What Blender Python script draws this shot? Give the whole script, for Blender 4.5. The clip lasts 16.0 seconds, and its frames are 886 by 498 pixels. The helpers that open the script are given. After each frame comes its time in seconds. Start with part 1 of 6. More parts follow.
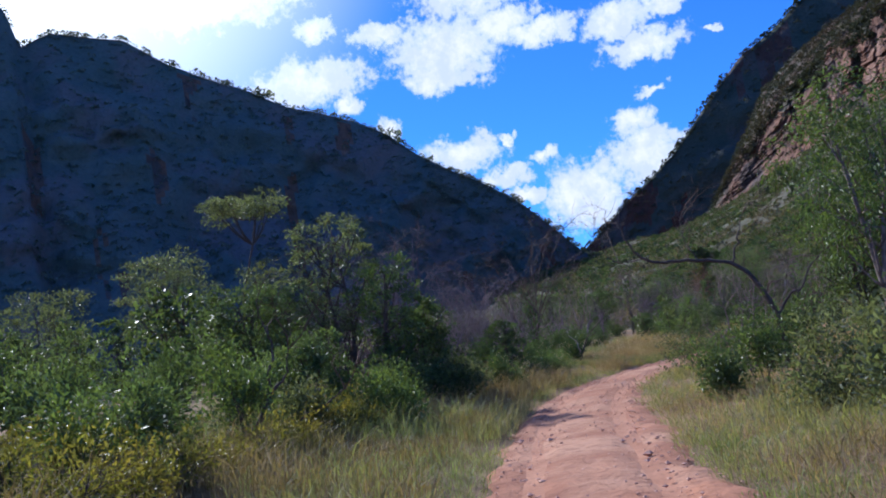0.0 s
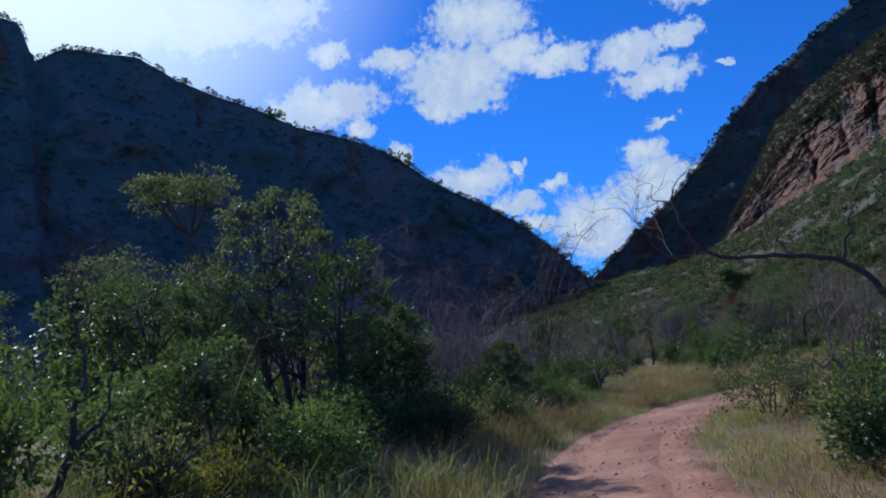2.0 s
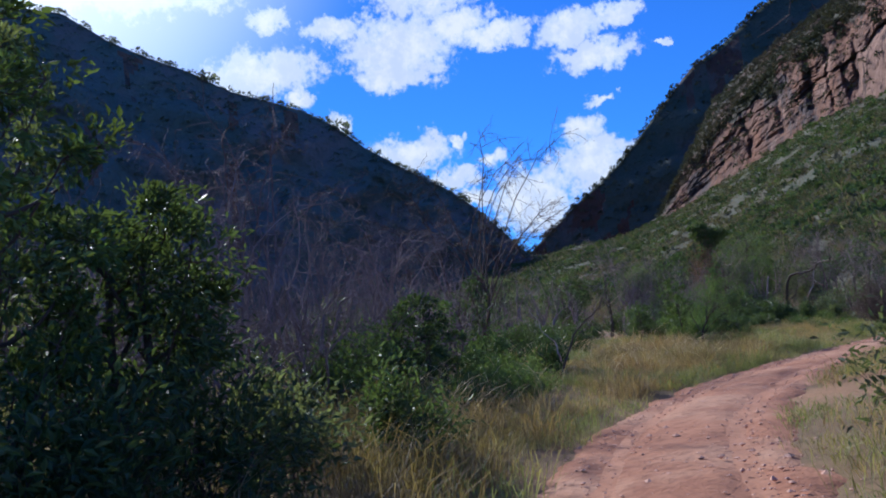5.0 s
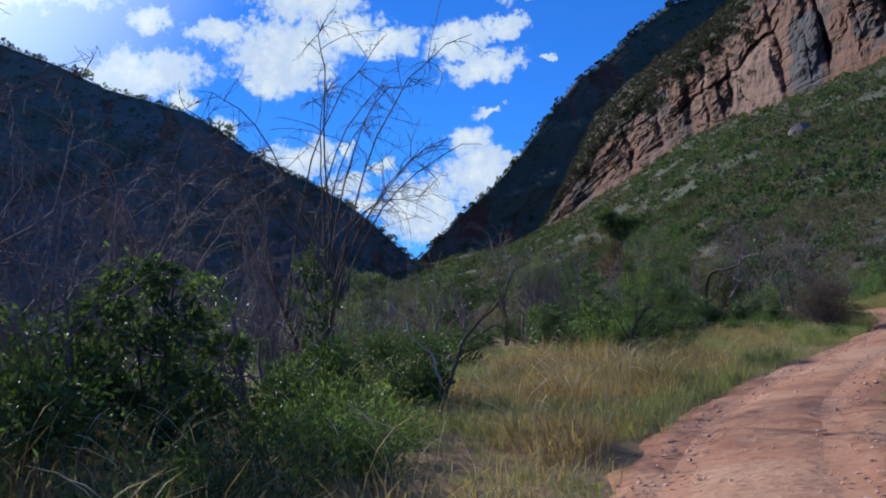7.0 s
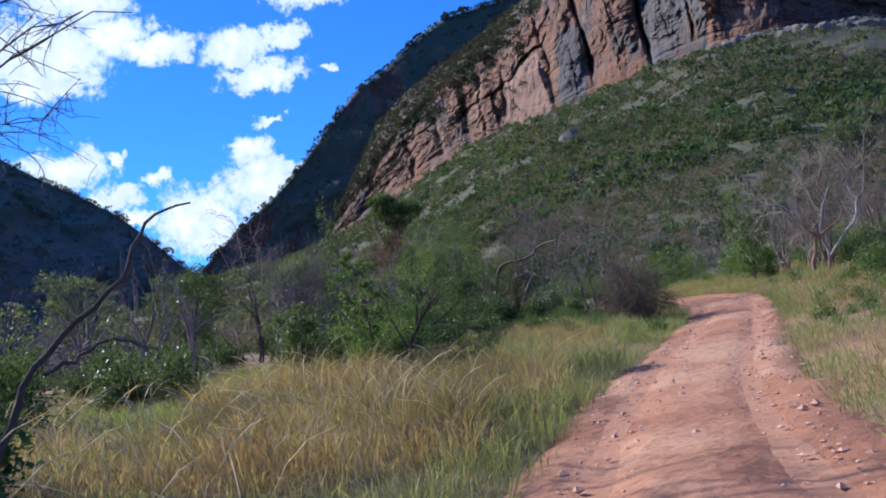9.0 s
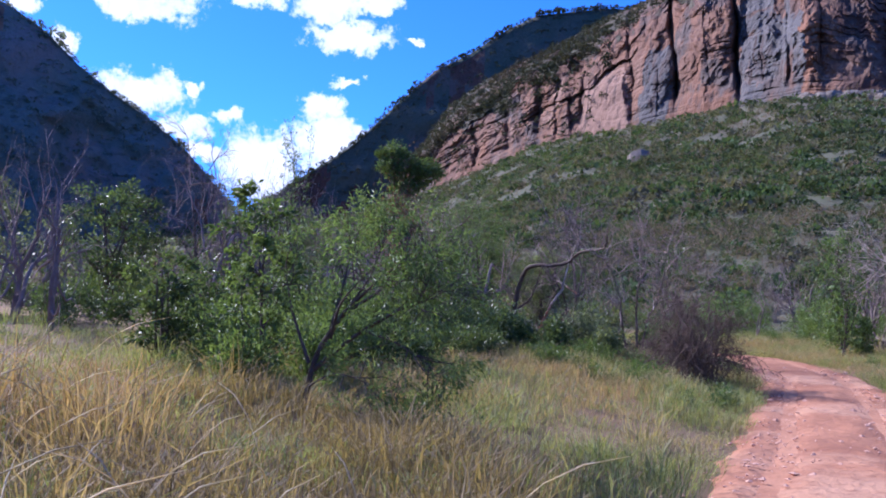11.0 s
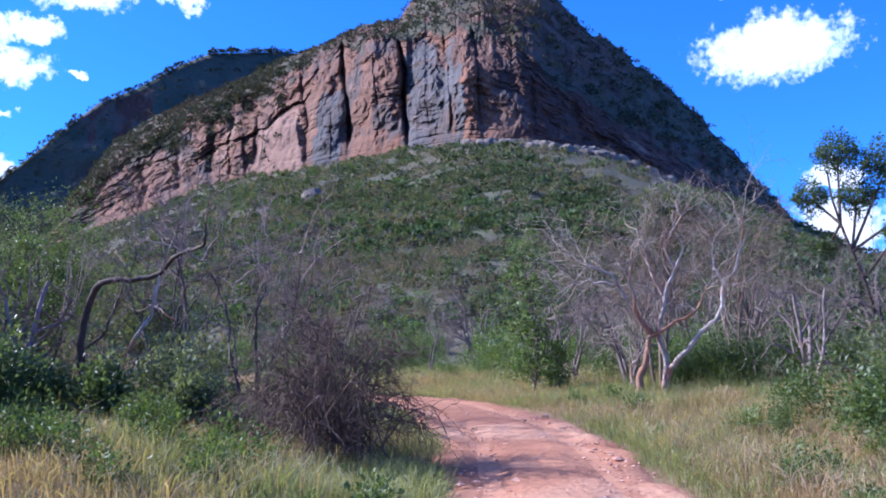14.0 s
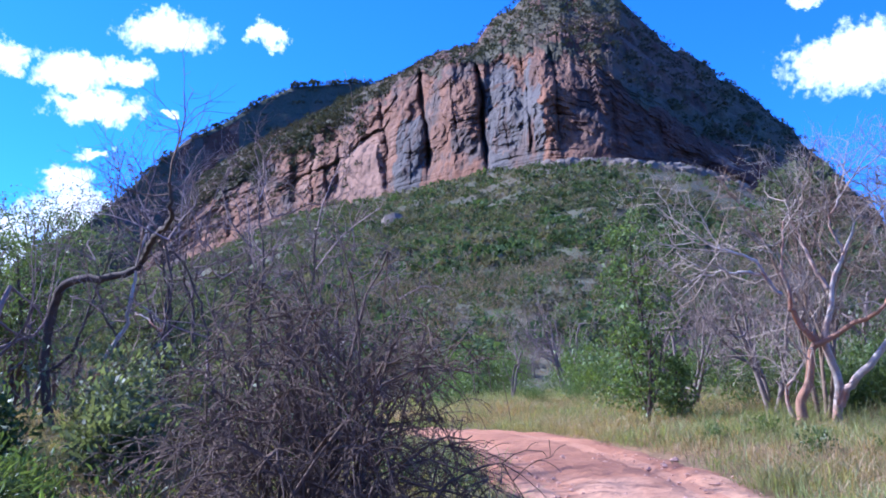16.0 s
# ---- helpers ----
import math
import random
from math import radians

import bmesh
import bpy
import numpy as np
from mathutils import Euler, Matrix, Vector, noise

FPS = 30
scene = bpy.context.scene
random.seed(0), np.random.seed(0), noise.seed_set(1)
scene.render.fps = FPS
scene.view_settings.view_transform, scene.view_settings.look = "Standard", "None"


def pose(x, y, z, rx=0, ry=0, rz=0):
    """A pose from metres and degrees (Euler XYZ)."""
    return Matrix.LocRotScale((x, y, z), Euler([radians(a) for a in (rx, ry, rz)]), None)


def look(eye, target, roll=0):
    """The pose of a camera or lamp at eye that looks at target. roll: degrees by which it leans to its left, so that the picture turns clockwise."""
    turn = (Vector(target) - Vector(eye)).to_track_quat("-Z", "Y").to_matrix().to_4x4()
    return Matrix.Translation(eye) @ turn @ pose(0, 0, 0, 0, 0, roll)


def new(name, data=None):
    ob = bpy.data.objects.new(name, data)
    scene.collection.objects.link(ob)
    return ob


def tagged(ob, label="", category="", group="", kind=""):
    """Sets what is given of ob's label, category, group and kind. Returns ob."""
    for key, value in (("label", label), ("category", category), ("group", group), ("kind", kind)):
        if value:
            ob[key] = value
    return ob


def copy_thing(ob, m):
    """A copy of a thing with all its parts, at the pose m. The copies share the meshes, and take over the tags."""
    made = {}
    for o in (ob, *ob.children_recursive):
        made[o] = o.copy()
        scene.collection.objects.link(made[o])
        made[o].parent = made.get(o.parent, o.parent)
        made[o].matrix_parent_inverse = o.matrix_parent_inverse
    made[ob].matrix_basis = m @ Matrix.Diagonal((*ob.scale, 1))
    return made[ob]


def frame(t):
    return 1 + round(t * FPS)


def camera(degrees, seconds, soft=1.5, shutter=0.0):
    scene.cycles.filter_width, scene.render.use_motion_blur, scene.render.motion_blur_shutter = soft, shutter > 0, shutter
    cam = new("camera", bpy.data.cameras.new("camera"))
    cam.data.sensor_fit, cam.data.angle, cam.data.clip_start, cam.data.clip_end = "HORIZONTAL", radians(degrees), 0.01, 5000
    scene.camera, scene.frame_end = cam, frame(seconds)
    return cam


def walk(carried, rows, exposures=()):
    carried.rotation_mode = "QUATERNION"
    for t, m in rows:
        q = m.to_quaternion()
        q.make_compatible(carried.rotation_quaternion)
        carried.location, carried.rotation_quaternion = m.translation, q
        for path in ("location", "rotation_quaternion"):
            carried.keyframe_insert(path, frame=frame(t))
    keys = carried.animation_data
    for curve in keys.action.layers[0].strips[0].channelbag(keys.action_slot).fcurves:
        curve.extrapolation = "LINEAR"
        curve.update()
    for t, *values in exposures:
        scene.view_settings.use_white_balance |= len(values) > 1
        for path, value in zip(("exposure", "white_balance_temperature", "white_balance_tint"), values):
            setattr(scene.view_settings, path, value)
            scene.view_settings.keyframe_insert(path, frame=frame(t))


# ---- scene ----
# ---------- camera and its way ----------
cam = camera(53.8, 16.0, soft=1.9)
# seconds, place in metres, yaw, pitch and lean in degrees
PATH = [
    (0, -0.00, 0.00, 1.71, -16.68, 6.85, 9.04),
    (0.5, 0.56, 1.46, 1.70, -15.50, 8.56, 7.67),
    (1, 1.14, 2.96, 1.68, -14.37, 8.62, 6.91),
    (1.5, 1.73, 4.49, 1.69, -14.19, 7.92, 8.49),
    (2, 2.28, 6.13, 1.68, -16.41, 8.58, 7.43),
    (2.5, 2.91, 7.73, 1.68, -16.89, 8.12, 5.98),
    (3, 3.52, 9.32, 1.67, -16.87, 8.30, 6.70),
    (3.5, 4.10, 10.87, 1.65, -17.30, 8.57, 6.85),
    (4, 4.70, 12.46, 1.63, -19.17, 7.83, 7.19),
    (4.5, 5.34, 14.07, 1.61, -19.64, 6.57, 7.27),
    (4.7, 5.60, 14.68, 1.61, -19.86, 6.43, 7.18),
    (6.8, 9.66, 22.86, 1.57, -25.16, 5.53, 6.13),
    (7, 10.14, 23.53, 1.56, -27.69, 5.98, 7.17),
    (7.5, 11.32, 25.15, 1.50, -32.56, 6.16, 2.64),
    (8, 12.45, 26.54, 1.46, -34.81, 5.57, 4.27),
    (8.5, 13.59, 27.80, 1.45, -36.39, 5.18, 2.68),
    (9, 14.73, 28.98, 1.43, -41.67, 4.51, 10.02),
    (11.3, 21.22, 34.49, 1.66, -38.51, 4.00, -2.95),
    (11.5, 21.75, 34.84, 1.64, -39.48, 3.86, 0.91),
    (12, 23.03, 35.70, 1.61, -38.08, 4.83, 3.62),
    (12.5, 24.26, 36.43, 1.58, -32.83, 6.34, 3.24),
    (13, 25.60, 37.21, 1.55, -42.44, 4.90, 7.29),
    (13.5, 26.72, 37.88, 1.56, -53.74, 7.94, -0.37),
    (14, 27.97, 38.62, 1.52, -59.57, 7.19, 0.55),
    (14.5, 29.09, 39.24, 1.52, -61.76, 7.08, 0.96),
    (15, 30.24, 39.95, 1.48, -57.61, 8.13, 0.93),
    (15.5, 31.36, 40.61, 1.47, -56.32, 9.19, 0.64),
    (16, 32.47, 41.20, 1.46, -54.13, 8.93, 1.18),
]


def aim(x, y, z, yaw, pitch, lean):
    """A hand-held camera's pose: turned about the upright, tilted, then leaned."""
    return pose(x, y, z, 0, 0, yaw) @ pose(0, 0, 0, pitch) @ pose(0, 0, 0, 0, lean) @ pose(0, 0, 0, 90)


EXPOSURES = [
    (0.0, 0.3, 5450, 14), (0.5, -0.3, 5200, 10), (1.0, -0.12, 5200, 10), (1.5, -0.12, 5150, 9), (2.0, -0.3, 5150, 8), (2.5, -0.2, 5150, 8), (4.0, -0.25, 5200, 10), (4.5, 0.1, 5300, 12),
    (7.0, 0.0, 5500, 5), (8.0, 0.4, 5700, 6), (8.5, 0.58, 5600, 12), (9.0, 0.48, 5500, 10), (11.5, 0.92, 5230, 29), (12.0, 0.98, 5180, 30), (12.5, 0.55, 5080, 26), (13.0, 0.76, 5200, 22),
    (13.5, 0.78, 5000, 20), (14.0, 1.0, 5100, 21), (14.5, 1.15, 5050, 20), (15.0, 1.08, 4900, 18), (15.5, 1.14, 4820, 17), (16.0, 1.15, 4920, 21),
]      # seconds, stops, kelvin, tint: the clip's camera brightens its picture on the way
walk(cam, [(r[0], aim(*r[1:])) for r in PATH], EXPOSURES)

# ---------- light: sun behind the left-hand mountain's crest, blue sky with cumulus ----------
SUN_AZ, SUN_EL = -18.0, 36.0      # degrees clockwise from +y, and above the horizon


def toward(az, el):
    a, e = radians(az), radians(el)
    return Vector((math.sin(a) * math.cos(e), math.cos(a) * math.cos(e), math.sin(e)))


sun = new("sun", bpy.data.lights.new("sun", "SUN"))
sun.data.energy, sun.data.angle, sun.data.color = 5.0, radians(0.55), (1.0, 0.93, 0.82)
sun.matrix_world = look((0, 0, 300), Vector((0, 0, 300)) - toward(SUN_AZ, SUN_EL))

# clouds: azimuth, elevation, half width, half height in degrees
SUNWARD_CLOUDS = [
    (-22, 27, 8, 5), (-5.5, 25.6, 8.0, 3.0), (1.9, 24.3, 7.3, 1.9), (7.5, 24.6, 2.7, 1.2), (9.6, 18.6, 3.8, 1.5), (10.3, 21.8, 1.3, 0.8), (12.0, 16.9, 0.7, 0.7),
    (14.5, 15.0, 0.8, 1.0), (14.8, 21.0, 2.1, 0.9), (17.9, 17.8, 2.0, 1.0), (18.9, 19.5, 4.0, 2.2), (19.2, 12.8, 2.6, 1.2),
]
GORGE_CLOUDS = [
    (20.9, 22.8, 3.7, 1.6), (21.6, 10.9, 1.4, 0.8), (22.1, 13.4, 0.6, 0.3), (22.7, 9.4, 1.3, 0.6), (23.0, 20.6, 2.7, 1.1), (24.4, 11.8, 0.8, 0.6), (25.5, 19.6, 2.3, 0.9),
    (26.6, 8.9, 2.8, 2.2), (30.4, 19.3, 2.1, 1.2), (30.5, 12.8, 1.6, 0.9), (30.8, 10.6, 2.5, 1.6), (31.9, 17.3, 2.8, 0.9), (32.0, 14.6, 1.1, 0.3), (33.6, 19.6, 1.4, 0.8),
    (36.0, 22.2, 2.8, 1.1), (36.1, 17.3, 0.5, 0.3), (42.3, 22.6, 1.1, 0.8),
]
OTHER_CLOUDS = [
    (-140, 30, 12, 5), (-80, 22, 9, 4), (78.0, 22.6, 1.0, 0.5), (81.0, 18.7, 4.4, 1.8), (84.2, 10.7, 1.6, 0.8), (84.3, 7.6, 2.6, 1.6), (110, 25, 9, 4),
    (150, 18, 12, 3),
]


def build_world():
    w = bpy.data.worlds.new("sky")
    scene.world = w
    w.use_nodes = True
    nt = w.node_tree
    nd, lk = nt.nodes, nt.links
    nd.clear()

    def math_node(op, a, b=None, c=None):
        n = nd.new("ShaderNodeMath")
        n.operation = op
        for sock, v in zip(n.inputs, (a, b, c)):
            if isinstance(v, (int, float)):
                sock.default_value = v
            elif v is not None:
                lk.new(v, sock)
        return n.outputs[0]

    def smooth(v, lo, hi, a=0.0, b=1.0):
        n = nd.new("ShaderNodeMapRange")
        n.interpolation_type = "SMOOTHSTEP"
        for k, x in (("From Min", lo), ("From Max", hi), ("To Min", a), ("To Max", b)):
            n.inputs[k].default_value = x
        lk.new(v, n.inputs["Value"])
        return n.outputs[0]

    def blend(f, a, b):
        x = nd.new("ShaderNodeMix")
        x.data_type = "RGBA"
        for sock, v in ((x.inputs[0], f), (x.inputs[6], a), (x.inputs[7], b)):
            if isinstance(v, tuple):
                sock.default_value = (*v, 1)
            else:
                lk.new(v, sock)
        return x.outputs[2]

    out = nd.new("ShaderNodeOutputWorld")
    bg = nd.new("ShaderNodeBackground")
    sky = nd.new("ShaderNodeTexSky")
    sky.sky_type, sky.sun_disc = "NISHITA", False
    sky.sun_elevation, sky.sun_rotation = radians(SUN_EL), radians(SUN_AZ)
    sky.altitude, sky.air_density, sky.dust_density, sky.ozone_density = 1100, 1.0, 0.25, 3.0
    tc = nd.new("ShaderNodeTexCoord")
    sep = nd.new("ShaderNodeSeparateXYZ")
    lk.new(tc.outputs["Generated"], sep.inputs[0])
    az = math_node("MULTIPLY", math_node("ARCTAN2", sep.outputs[0], sep.outputs[1]), 57.2958)
    el = math_node("MULTIPLY", math_node("ARCSINE", sep.outputs[2]), 57.2958)
    # ragged edges: the place in the sky is pushed about by noise before it meets the clouds
    comb = nd.new("ShaderNodeCombineXYZ")
    lk.new(az, comb.inputs[0])
    lk.new(el, comb.inputs[1])

    def ragged(scale, detail, amount, seed):
        n = nd.new("ShaderNodeTexNoise")
        n.noise_dimensions = "4D"
        n.inputs["W"].default_value = seed
        n.inputs["Scale"].default_value, n.inputs["Detail"].default_value, n.inputs["Roughness"].default_value = scale, detail, 0.62
        lk.new(comb.outputs[0], n.inputs["Vector"])
        s = nd.new("ShaderNodeVectorMath")
        s.operation = "MULTIPLY_ADD"
        s.inputs[1].default_value, s.inputs[2].default_value = (amount, amount, 0), (-amount / 2, -amount / 2, 0)
        lk.new(n.outputs["Color"], s.inputs[0])
        return s.outputs[0], n.outputs[0]

    warp, soft_noise = ragged(0.6, 8, 3.6, 1.0)
    moved = nd.new("ShaderNodeVectorMath")
    lk.new(comb.outputs[0], moved.inputs[0])
    lk.new(warp, moved.inputs[1])
    best = None
    for a, e, rw, rh in SUNWARD_CLOUDS + GORGE_CLOUDS + OTHER_CLOUDS:
        v = nd.new("ShaderNodeVectorMath")
        v.operation = "MULTIPLY_ADD"
        sx, sy = 1 / (rw * 1.15), 1 / (rh * 1.15)
        v.inputs[1].default_value, v.inputs[2].default_value = (sx, sy, 0), (-a * sx, -e * sy, 0)
        lk.new(moved.outputs[0], v.inputs[0])
        ln = nd.new("ShaderNodeVectorMath")
        ln.operation = "LENGTH"
        lk.new(v.outputs[0], ln.inputs[0])
        d = math_node("SUBTRACT", 1.0, ln.outputs["Value"])
        best = d if best is None else math_node("MAXIMUM", best, d)
    _, fine = ragged(1.9, 6, 1.0, 4.0)
    dens = math_node("ADD", best, math_node("MULTIPLY_ADD", fine, 1.3, -0.68))
    cover = smooth(dens, -0.12, 0.30)
    body = smooth(dens, 0.1, 0.75)
    white = blend(body, (0.62, 0.74, 0.95), (1.0, 0.99, 0.97))
    white = blend(smooth(soft_noise, 0.35, 0.6), (0.74, 0.80, 0.92), white)
    lift = nd.new("ShaderNodeVectorMath")
    lift.operation = "SCALE"
    lift.inputs["Scale"].default_value = CLOUD_LIGHT
    lk.new(white, lift.inputs[0])
    deep = nd.new("ShaderNodeMix")
    deep.data_type, deep.blend_type = "RGBA", "MULTIPLY"
    deep.inputs[0].default_value = 1.0
    deep.inputs[7].default_value = (*SKY_TINT, 1)
    lk.new(sky.outputs[0], deep.inputs[6])
    # the bright air round the sun
    sund = nd.new("ShaderNodeVectorMath")
    sund.operation = "DOT_PRODUCT"
    sund.inputs[1].default_value = toward(SUN_AZ, SUN_EL)
    lk.new(tc.outputs["Generated"], sund.inputs[0])
    glow = smooth(sund.outputs["Value"], 0.83, 1.0, 0.0, 1.0)
    veil = blend(glow, blend(cover, deep.outputs[2], lift.outputs[0]), (12.0, 12.4, 13.0))
    lk.new(veil, bg.inputs[0])
    bg.inputs[1].default_value = SKY_LIGHT
    lk.new(bg.outputs[0], out.inputs[0])


SKY_LIGHT, CLOUD_LIGHT, SKY_TINT = 0.10, 8.2, (0.34, 0.74, 1.42)
build_world()


# ---------- materials ----------
def material(name, a, b, scale=3.0, rough=0.85, bump=0.3, fine=30.0, stretch=(1, 1, 1), third=None, leaf=0.0, per_object=0.0, spec=0.3, bdist=0.03, vary=(0.6, 1.45)):
    """Two colours mixed by noise at two scales, with relief. leaf: how much light passes through."""
    m = bpy.data.materials.new(name)
    m.use_nodes = True
    nt = m.node_tree
    nd, lk = nt.nodes, nt.links
    p = nd["Principled BSDF"]
    tc = nd.new("ShaderNodeNewGeometry")
    mp = nd.new("ShaderNodeMapping")
    mp.inputs["Scale"].default_value = stretch
    lk.new(tc.outputs["Position"], mp.inputs[0])

    def noise_tex(sc, det=4.0, ro=0.6):
        n = nd.new("ShaderNodeTexNoise")
        n.inputs["Scale"].default_value, n.inputs["Detail"].default_value, n.inputs["Roughness"].default_value = sc, det, ro
        lk.new(mp.outputs[0], n.inputs["Vector"])
        return n

    def ramp(src, lo, hi):
        r = nd.new("ShaderNodeMapRange")
        r.inputs["From Min"].default_value, r.inputs["From Max"].default_value = lo, hi
        lk.new(src, r.inputs["Value"])
        return r.outputs[0]

    def mix(f, c1, c2, mode="MIX"):
        x = nd.new("ShaderNodeMix")
        x.data_type, x.blend_type = "RGBA", mode
        for sock, v in ((x.inputs[0], f), (x.inputs[6], c1), (x.inputs[7], c2)):
            if isinstance(v, (float, int)):
                sock.default_value = v
            elif isinstance(v, tuple):
                sock.default_value = (*v, 1)
            else:
                lk.new(v, sock)
        return x.outputs[2]

    big, small = noise_tex(scale), noise_tex(fine)
    col = mix(ramp(big.outputs[0], 0.35, 0.65), a, b)
    if third:
        n3 = noise_tex(scale * 0.37, 5.0)
        col = mix(ramp(n3.outputs[0], 0.5, 0.62), col, third)
    dark = tuple(0.62 * (x + y) / 2 for x, y in zip(a, b))
    col = mix(ramp(small.outputs[0], 0.5, 0.8), col, dark)
    if per_object:
        oi = nd.new("ShaderNodeObjectInfo")
        hs = nd.new("ShaderNodeHueSaturation")
        lk.new(ramp(oi.outputs["Random"], 0, 1), hs.inputs["Value"])
        r = hs.inputs["Value"].links[0].from_node
        r.inputs["To Min"].default_value, r.inputs["To Max"].default_value = 1 - per_object, 1 + per_object
        lk.new(col, hs.inputs["Color"])
        col = hs.outputs[0]
    if leaf:
        gi = nd.new("ShaderNodeNewGeometry")
        hv = nd.new("ShaderNodeHueSaturation")
        r2 = nd.new("ShaderNodeMapRange")
        r2.inputs["To Min"].default_value, r2.inputs["To Max"].default_value = vary
        lk.new(gi.outputs["Random Per Island"], r2.inputs["Value"])
        lk.new(r2.outputs[0], hv.inputs["Value"])
        lk.new(col, hv.inputs["Color"])
        col = hv.outputs[0]
    lk.new(col, p.inputs["Base Color"])
    p.inputs["Roughness"].default_value = rough
    p.inputs["Specular IOR Level"].default_value = spec
    if bump:
        bp = nd.new("ShaderNodeBump")
        bp.inputs["Strength"].default_value, bp.inputs["Distance"].default_value = bump, bdist
        lk.new(small.outputs[0], bp.inputs["Height"])
        lk.new(bp.outputs[0], p.inputs["Normal"])
    if leaf:
        tr = nd.new("ShaderNodeBsdfTranslucent")
        lk.new(mix(1.0, col, (1.25, 1.2, 0.5), "MULTIPLY"), tr.inputs[0])
        mx = nd.new("ShaderNodeMixShader")
        mx.inputs[0].default_value = leaf
        lk.new(p.outputs[0], mx.inputs[1])
        lk.new(tr.outputs[0], mx.inputs[2])
        lk.new(mx.outputs[0], nd["Material Output"].inputs[0])
    return m


def sandstone(name, a=(0.21, 0.096, 0.055), b=(0.165, 0.09, 0.062), varnish=0.56):
    """Weathered red cliff: orange, pale and grey rock with dark streaks that run down it and bands along it."""
    m = material(name, a, b, 0.05, 0.95, 1.0, 0.22, stretch=(1, 1, 0.5), bdist=2.0)
    nt = m.node_tree
    nd, lk = nt.nodes, nt.links
    p = nd["Principled BSDF"]
    col = p.inputs["Base Color"].links[0].from_socket
    geo = nd.new("ShaderNodeNewGeometry")

    def layer(col, scale, stretch, lo, hi, paint, seed, detail=5.0):
        mp = nd.new("ShaderNodeMapping")
        mp.inputs["Scale"].default_value, mp.inputs["Location"].default_value = stretch, (seed, seed * 2, seed * 3)
        lk.new(geo.outputs["Position"], mp.inputs[0])
        n = nd.new("ShaderNodeTexNoise")
        n.inputs["Scale"].default_value, n.inputs["Detail"].default_value, n.inputs["Roughness"].default_value = scale, detail, 0.65
        lk.new(mp.outputs[0], n.inputs["Vector"])
        r = nd.new("ShaderNodeMapRange")
        r.inputs["From Min"].default_value, r.inputs["From Max"].default_value = lo, hi
        lk.new(n.outputs[0], r.inputs["Value"])
        x = nd.new("ShaderNodeMix")
        x.data_type = "RGBA"
        lk.new(r.outputs[0], x.inputs[0])
        lk.new(col, x.inputs[6])
        x.inputs[7].default_value = (*paint, 1)
        return x.outputs[2]

    col = layer(col, 0.022, (1, 1, 0.8), varnish - 0.03, varnish + 0.03, (0.095, 0.07, 0.062), 3)
    col = layer(col, 0.06, (1, 1, 0.45), 0.58, 0.66, (0.115, 0.064, 0.048), 71)
    col = layer(col, 0.035, (1, 1, 0.6), 0.58, 0.68, (0.27, 0.16, 0.115), 11)
    col = layer(col, 0.14, (1, 1, 0.13), 0.55, 0.66, (0.062, 0.04, 0.036), 23)
    col = layer(col, 0.10, (0.3, 0.3, 1.6), 0.60, 0.72, (0.12, 0.062, 0.043), 31)
    col = layer(col, 0.30, (1, 1, 0.7), 0.66, 0.74, (0.07, 0.085, 0.035), 47)
    lk.new(col, p.inputs["Base Color"])
    return m


EARTH = material("grassy_soil", (0.155, 0.10, 0.05), (0.20, 0.13, 0.066), 0.45, 0.95, 0.8, 9, third=(0.29, 0.16, 0.082))
ROAD = material("red_dirt", (0.41, 0.19, 0.105), (0.27, 0.112, 0.062), 0.7, 0.95, 1.0, 7, third=(0.45, 0.245, 0.148), bdist=0.04)
PACKED = material("packed_dirt", (0.45, 0.225, 0.13), (0.36, 0.165, 0.092), 1.1, 0.95, 0.6, 14, bdist=0.02)
STONE = material("road_stone", (0.62, 0.38, 0.28), (0.46, 0.26, 0.19), 4, 0.9, 0.5, 25)
BOULDER = material("pale_boulder", (0.215, 0.18, 0.15), (0.145, 0.115, 0.098), 0.8, 0.95, 0.8, 4, bdist=0.2)
TALUS = material("hillside_soil", (0.075, 0.082, 0.045), (0.105, 0.098, 0.062), 0.03, 0.95, 0.5, 0.5, third=(0.10, 0.085, 0.056), bdist=0.6)
CLIFF = sandstone("red_sandstone")
GREY_CLIFF = sandstone("grey_stained_sandstone", (0.118, 0.108, 0.108), (0.082, 0.074, 0.076), 0.62)
# dark weathered rim rock; it also carries the painted shade of the mesa's right flank
DARK_SHADE_CLIFF = sandstone("dark_red_and_shade_sandstone", (0.105, 0.046, 0.032), (0.072, 0.04, 0.032), 0.60)
PALE_CLIFF = sandstone("pale_sandstone_slab", (0.30, 0.18, 0.13), (0.24, 0.138, 0.098), 0.66)
MESA_SCRUB = material("mesa_scrub", (0.062, 0.064, 0.04), (0.095, 0.078, 0.054), 0.03, 0.95, 0.9, 0.25, third=(0.13, 0.075, 0.055), bdist=1.8)
LEAF_MESA = material("cliff_scrub_leaf", (0.062, 0.07, 0.046), (0.09, 0.09, 0.062), 0.03, 0.9, 0, 0.4, leaf=0.15, third=(0.1, 0.085, 0.066), spec=0.05, vary=(0.75, 1.3))
# darker copy of the mountain scrub: the distant ridge's shade is in its colour
RIDGE_SHADE = material("shade_toned_ridge_scrub", (0.05, 0.065, 0.05), (0.075, 0.08, 0.065), 0.03, 0.95, 0.9, 0.25, third=(0.10, 0.08, 0.07), bdist=1.8)
# paled and blued: the glare haze over the left mountain is in this colour
HAZE_SCRUB = material("haze_paled_scrub", (0.10, 0.122, 0.105), (0.14, 0.148, 0.127), 0.03, 0.95, 0.9, 0.25, third=(0.175, 0.14, 0.13), bdist=1.8)
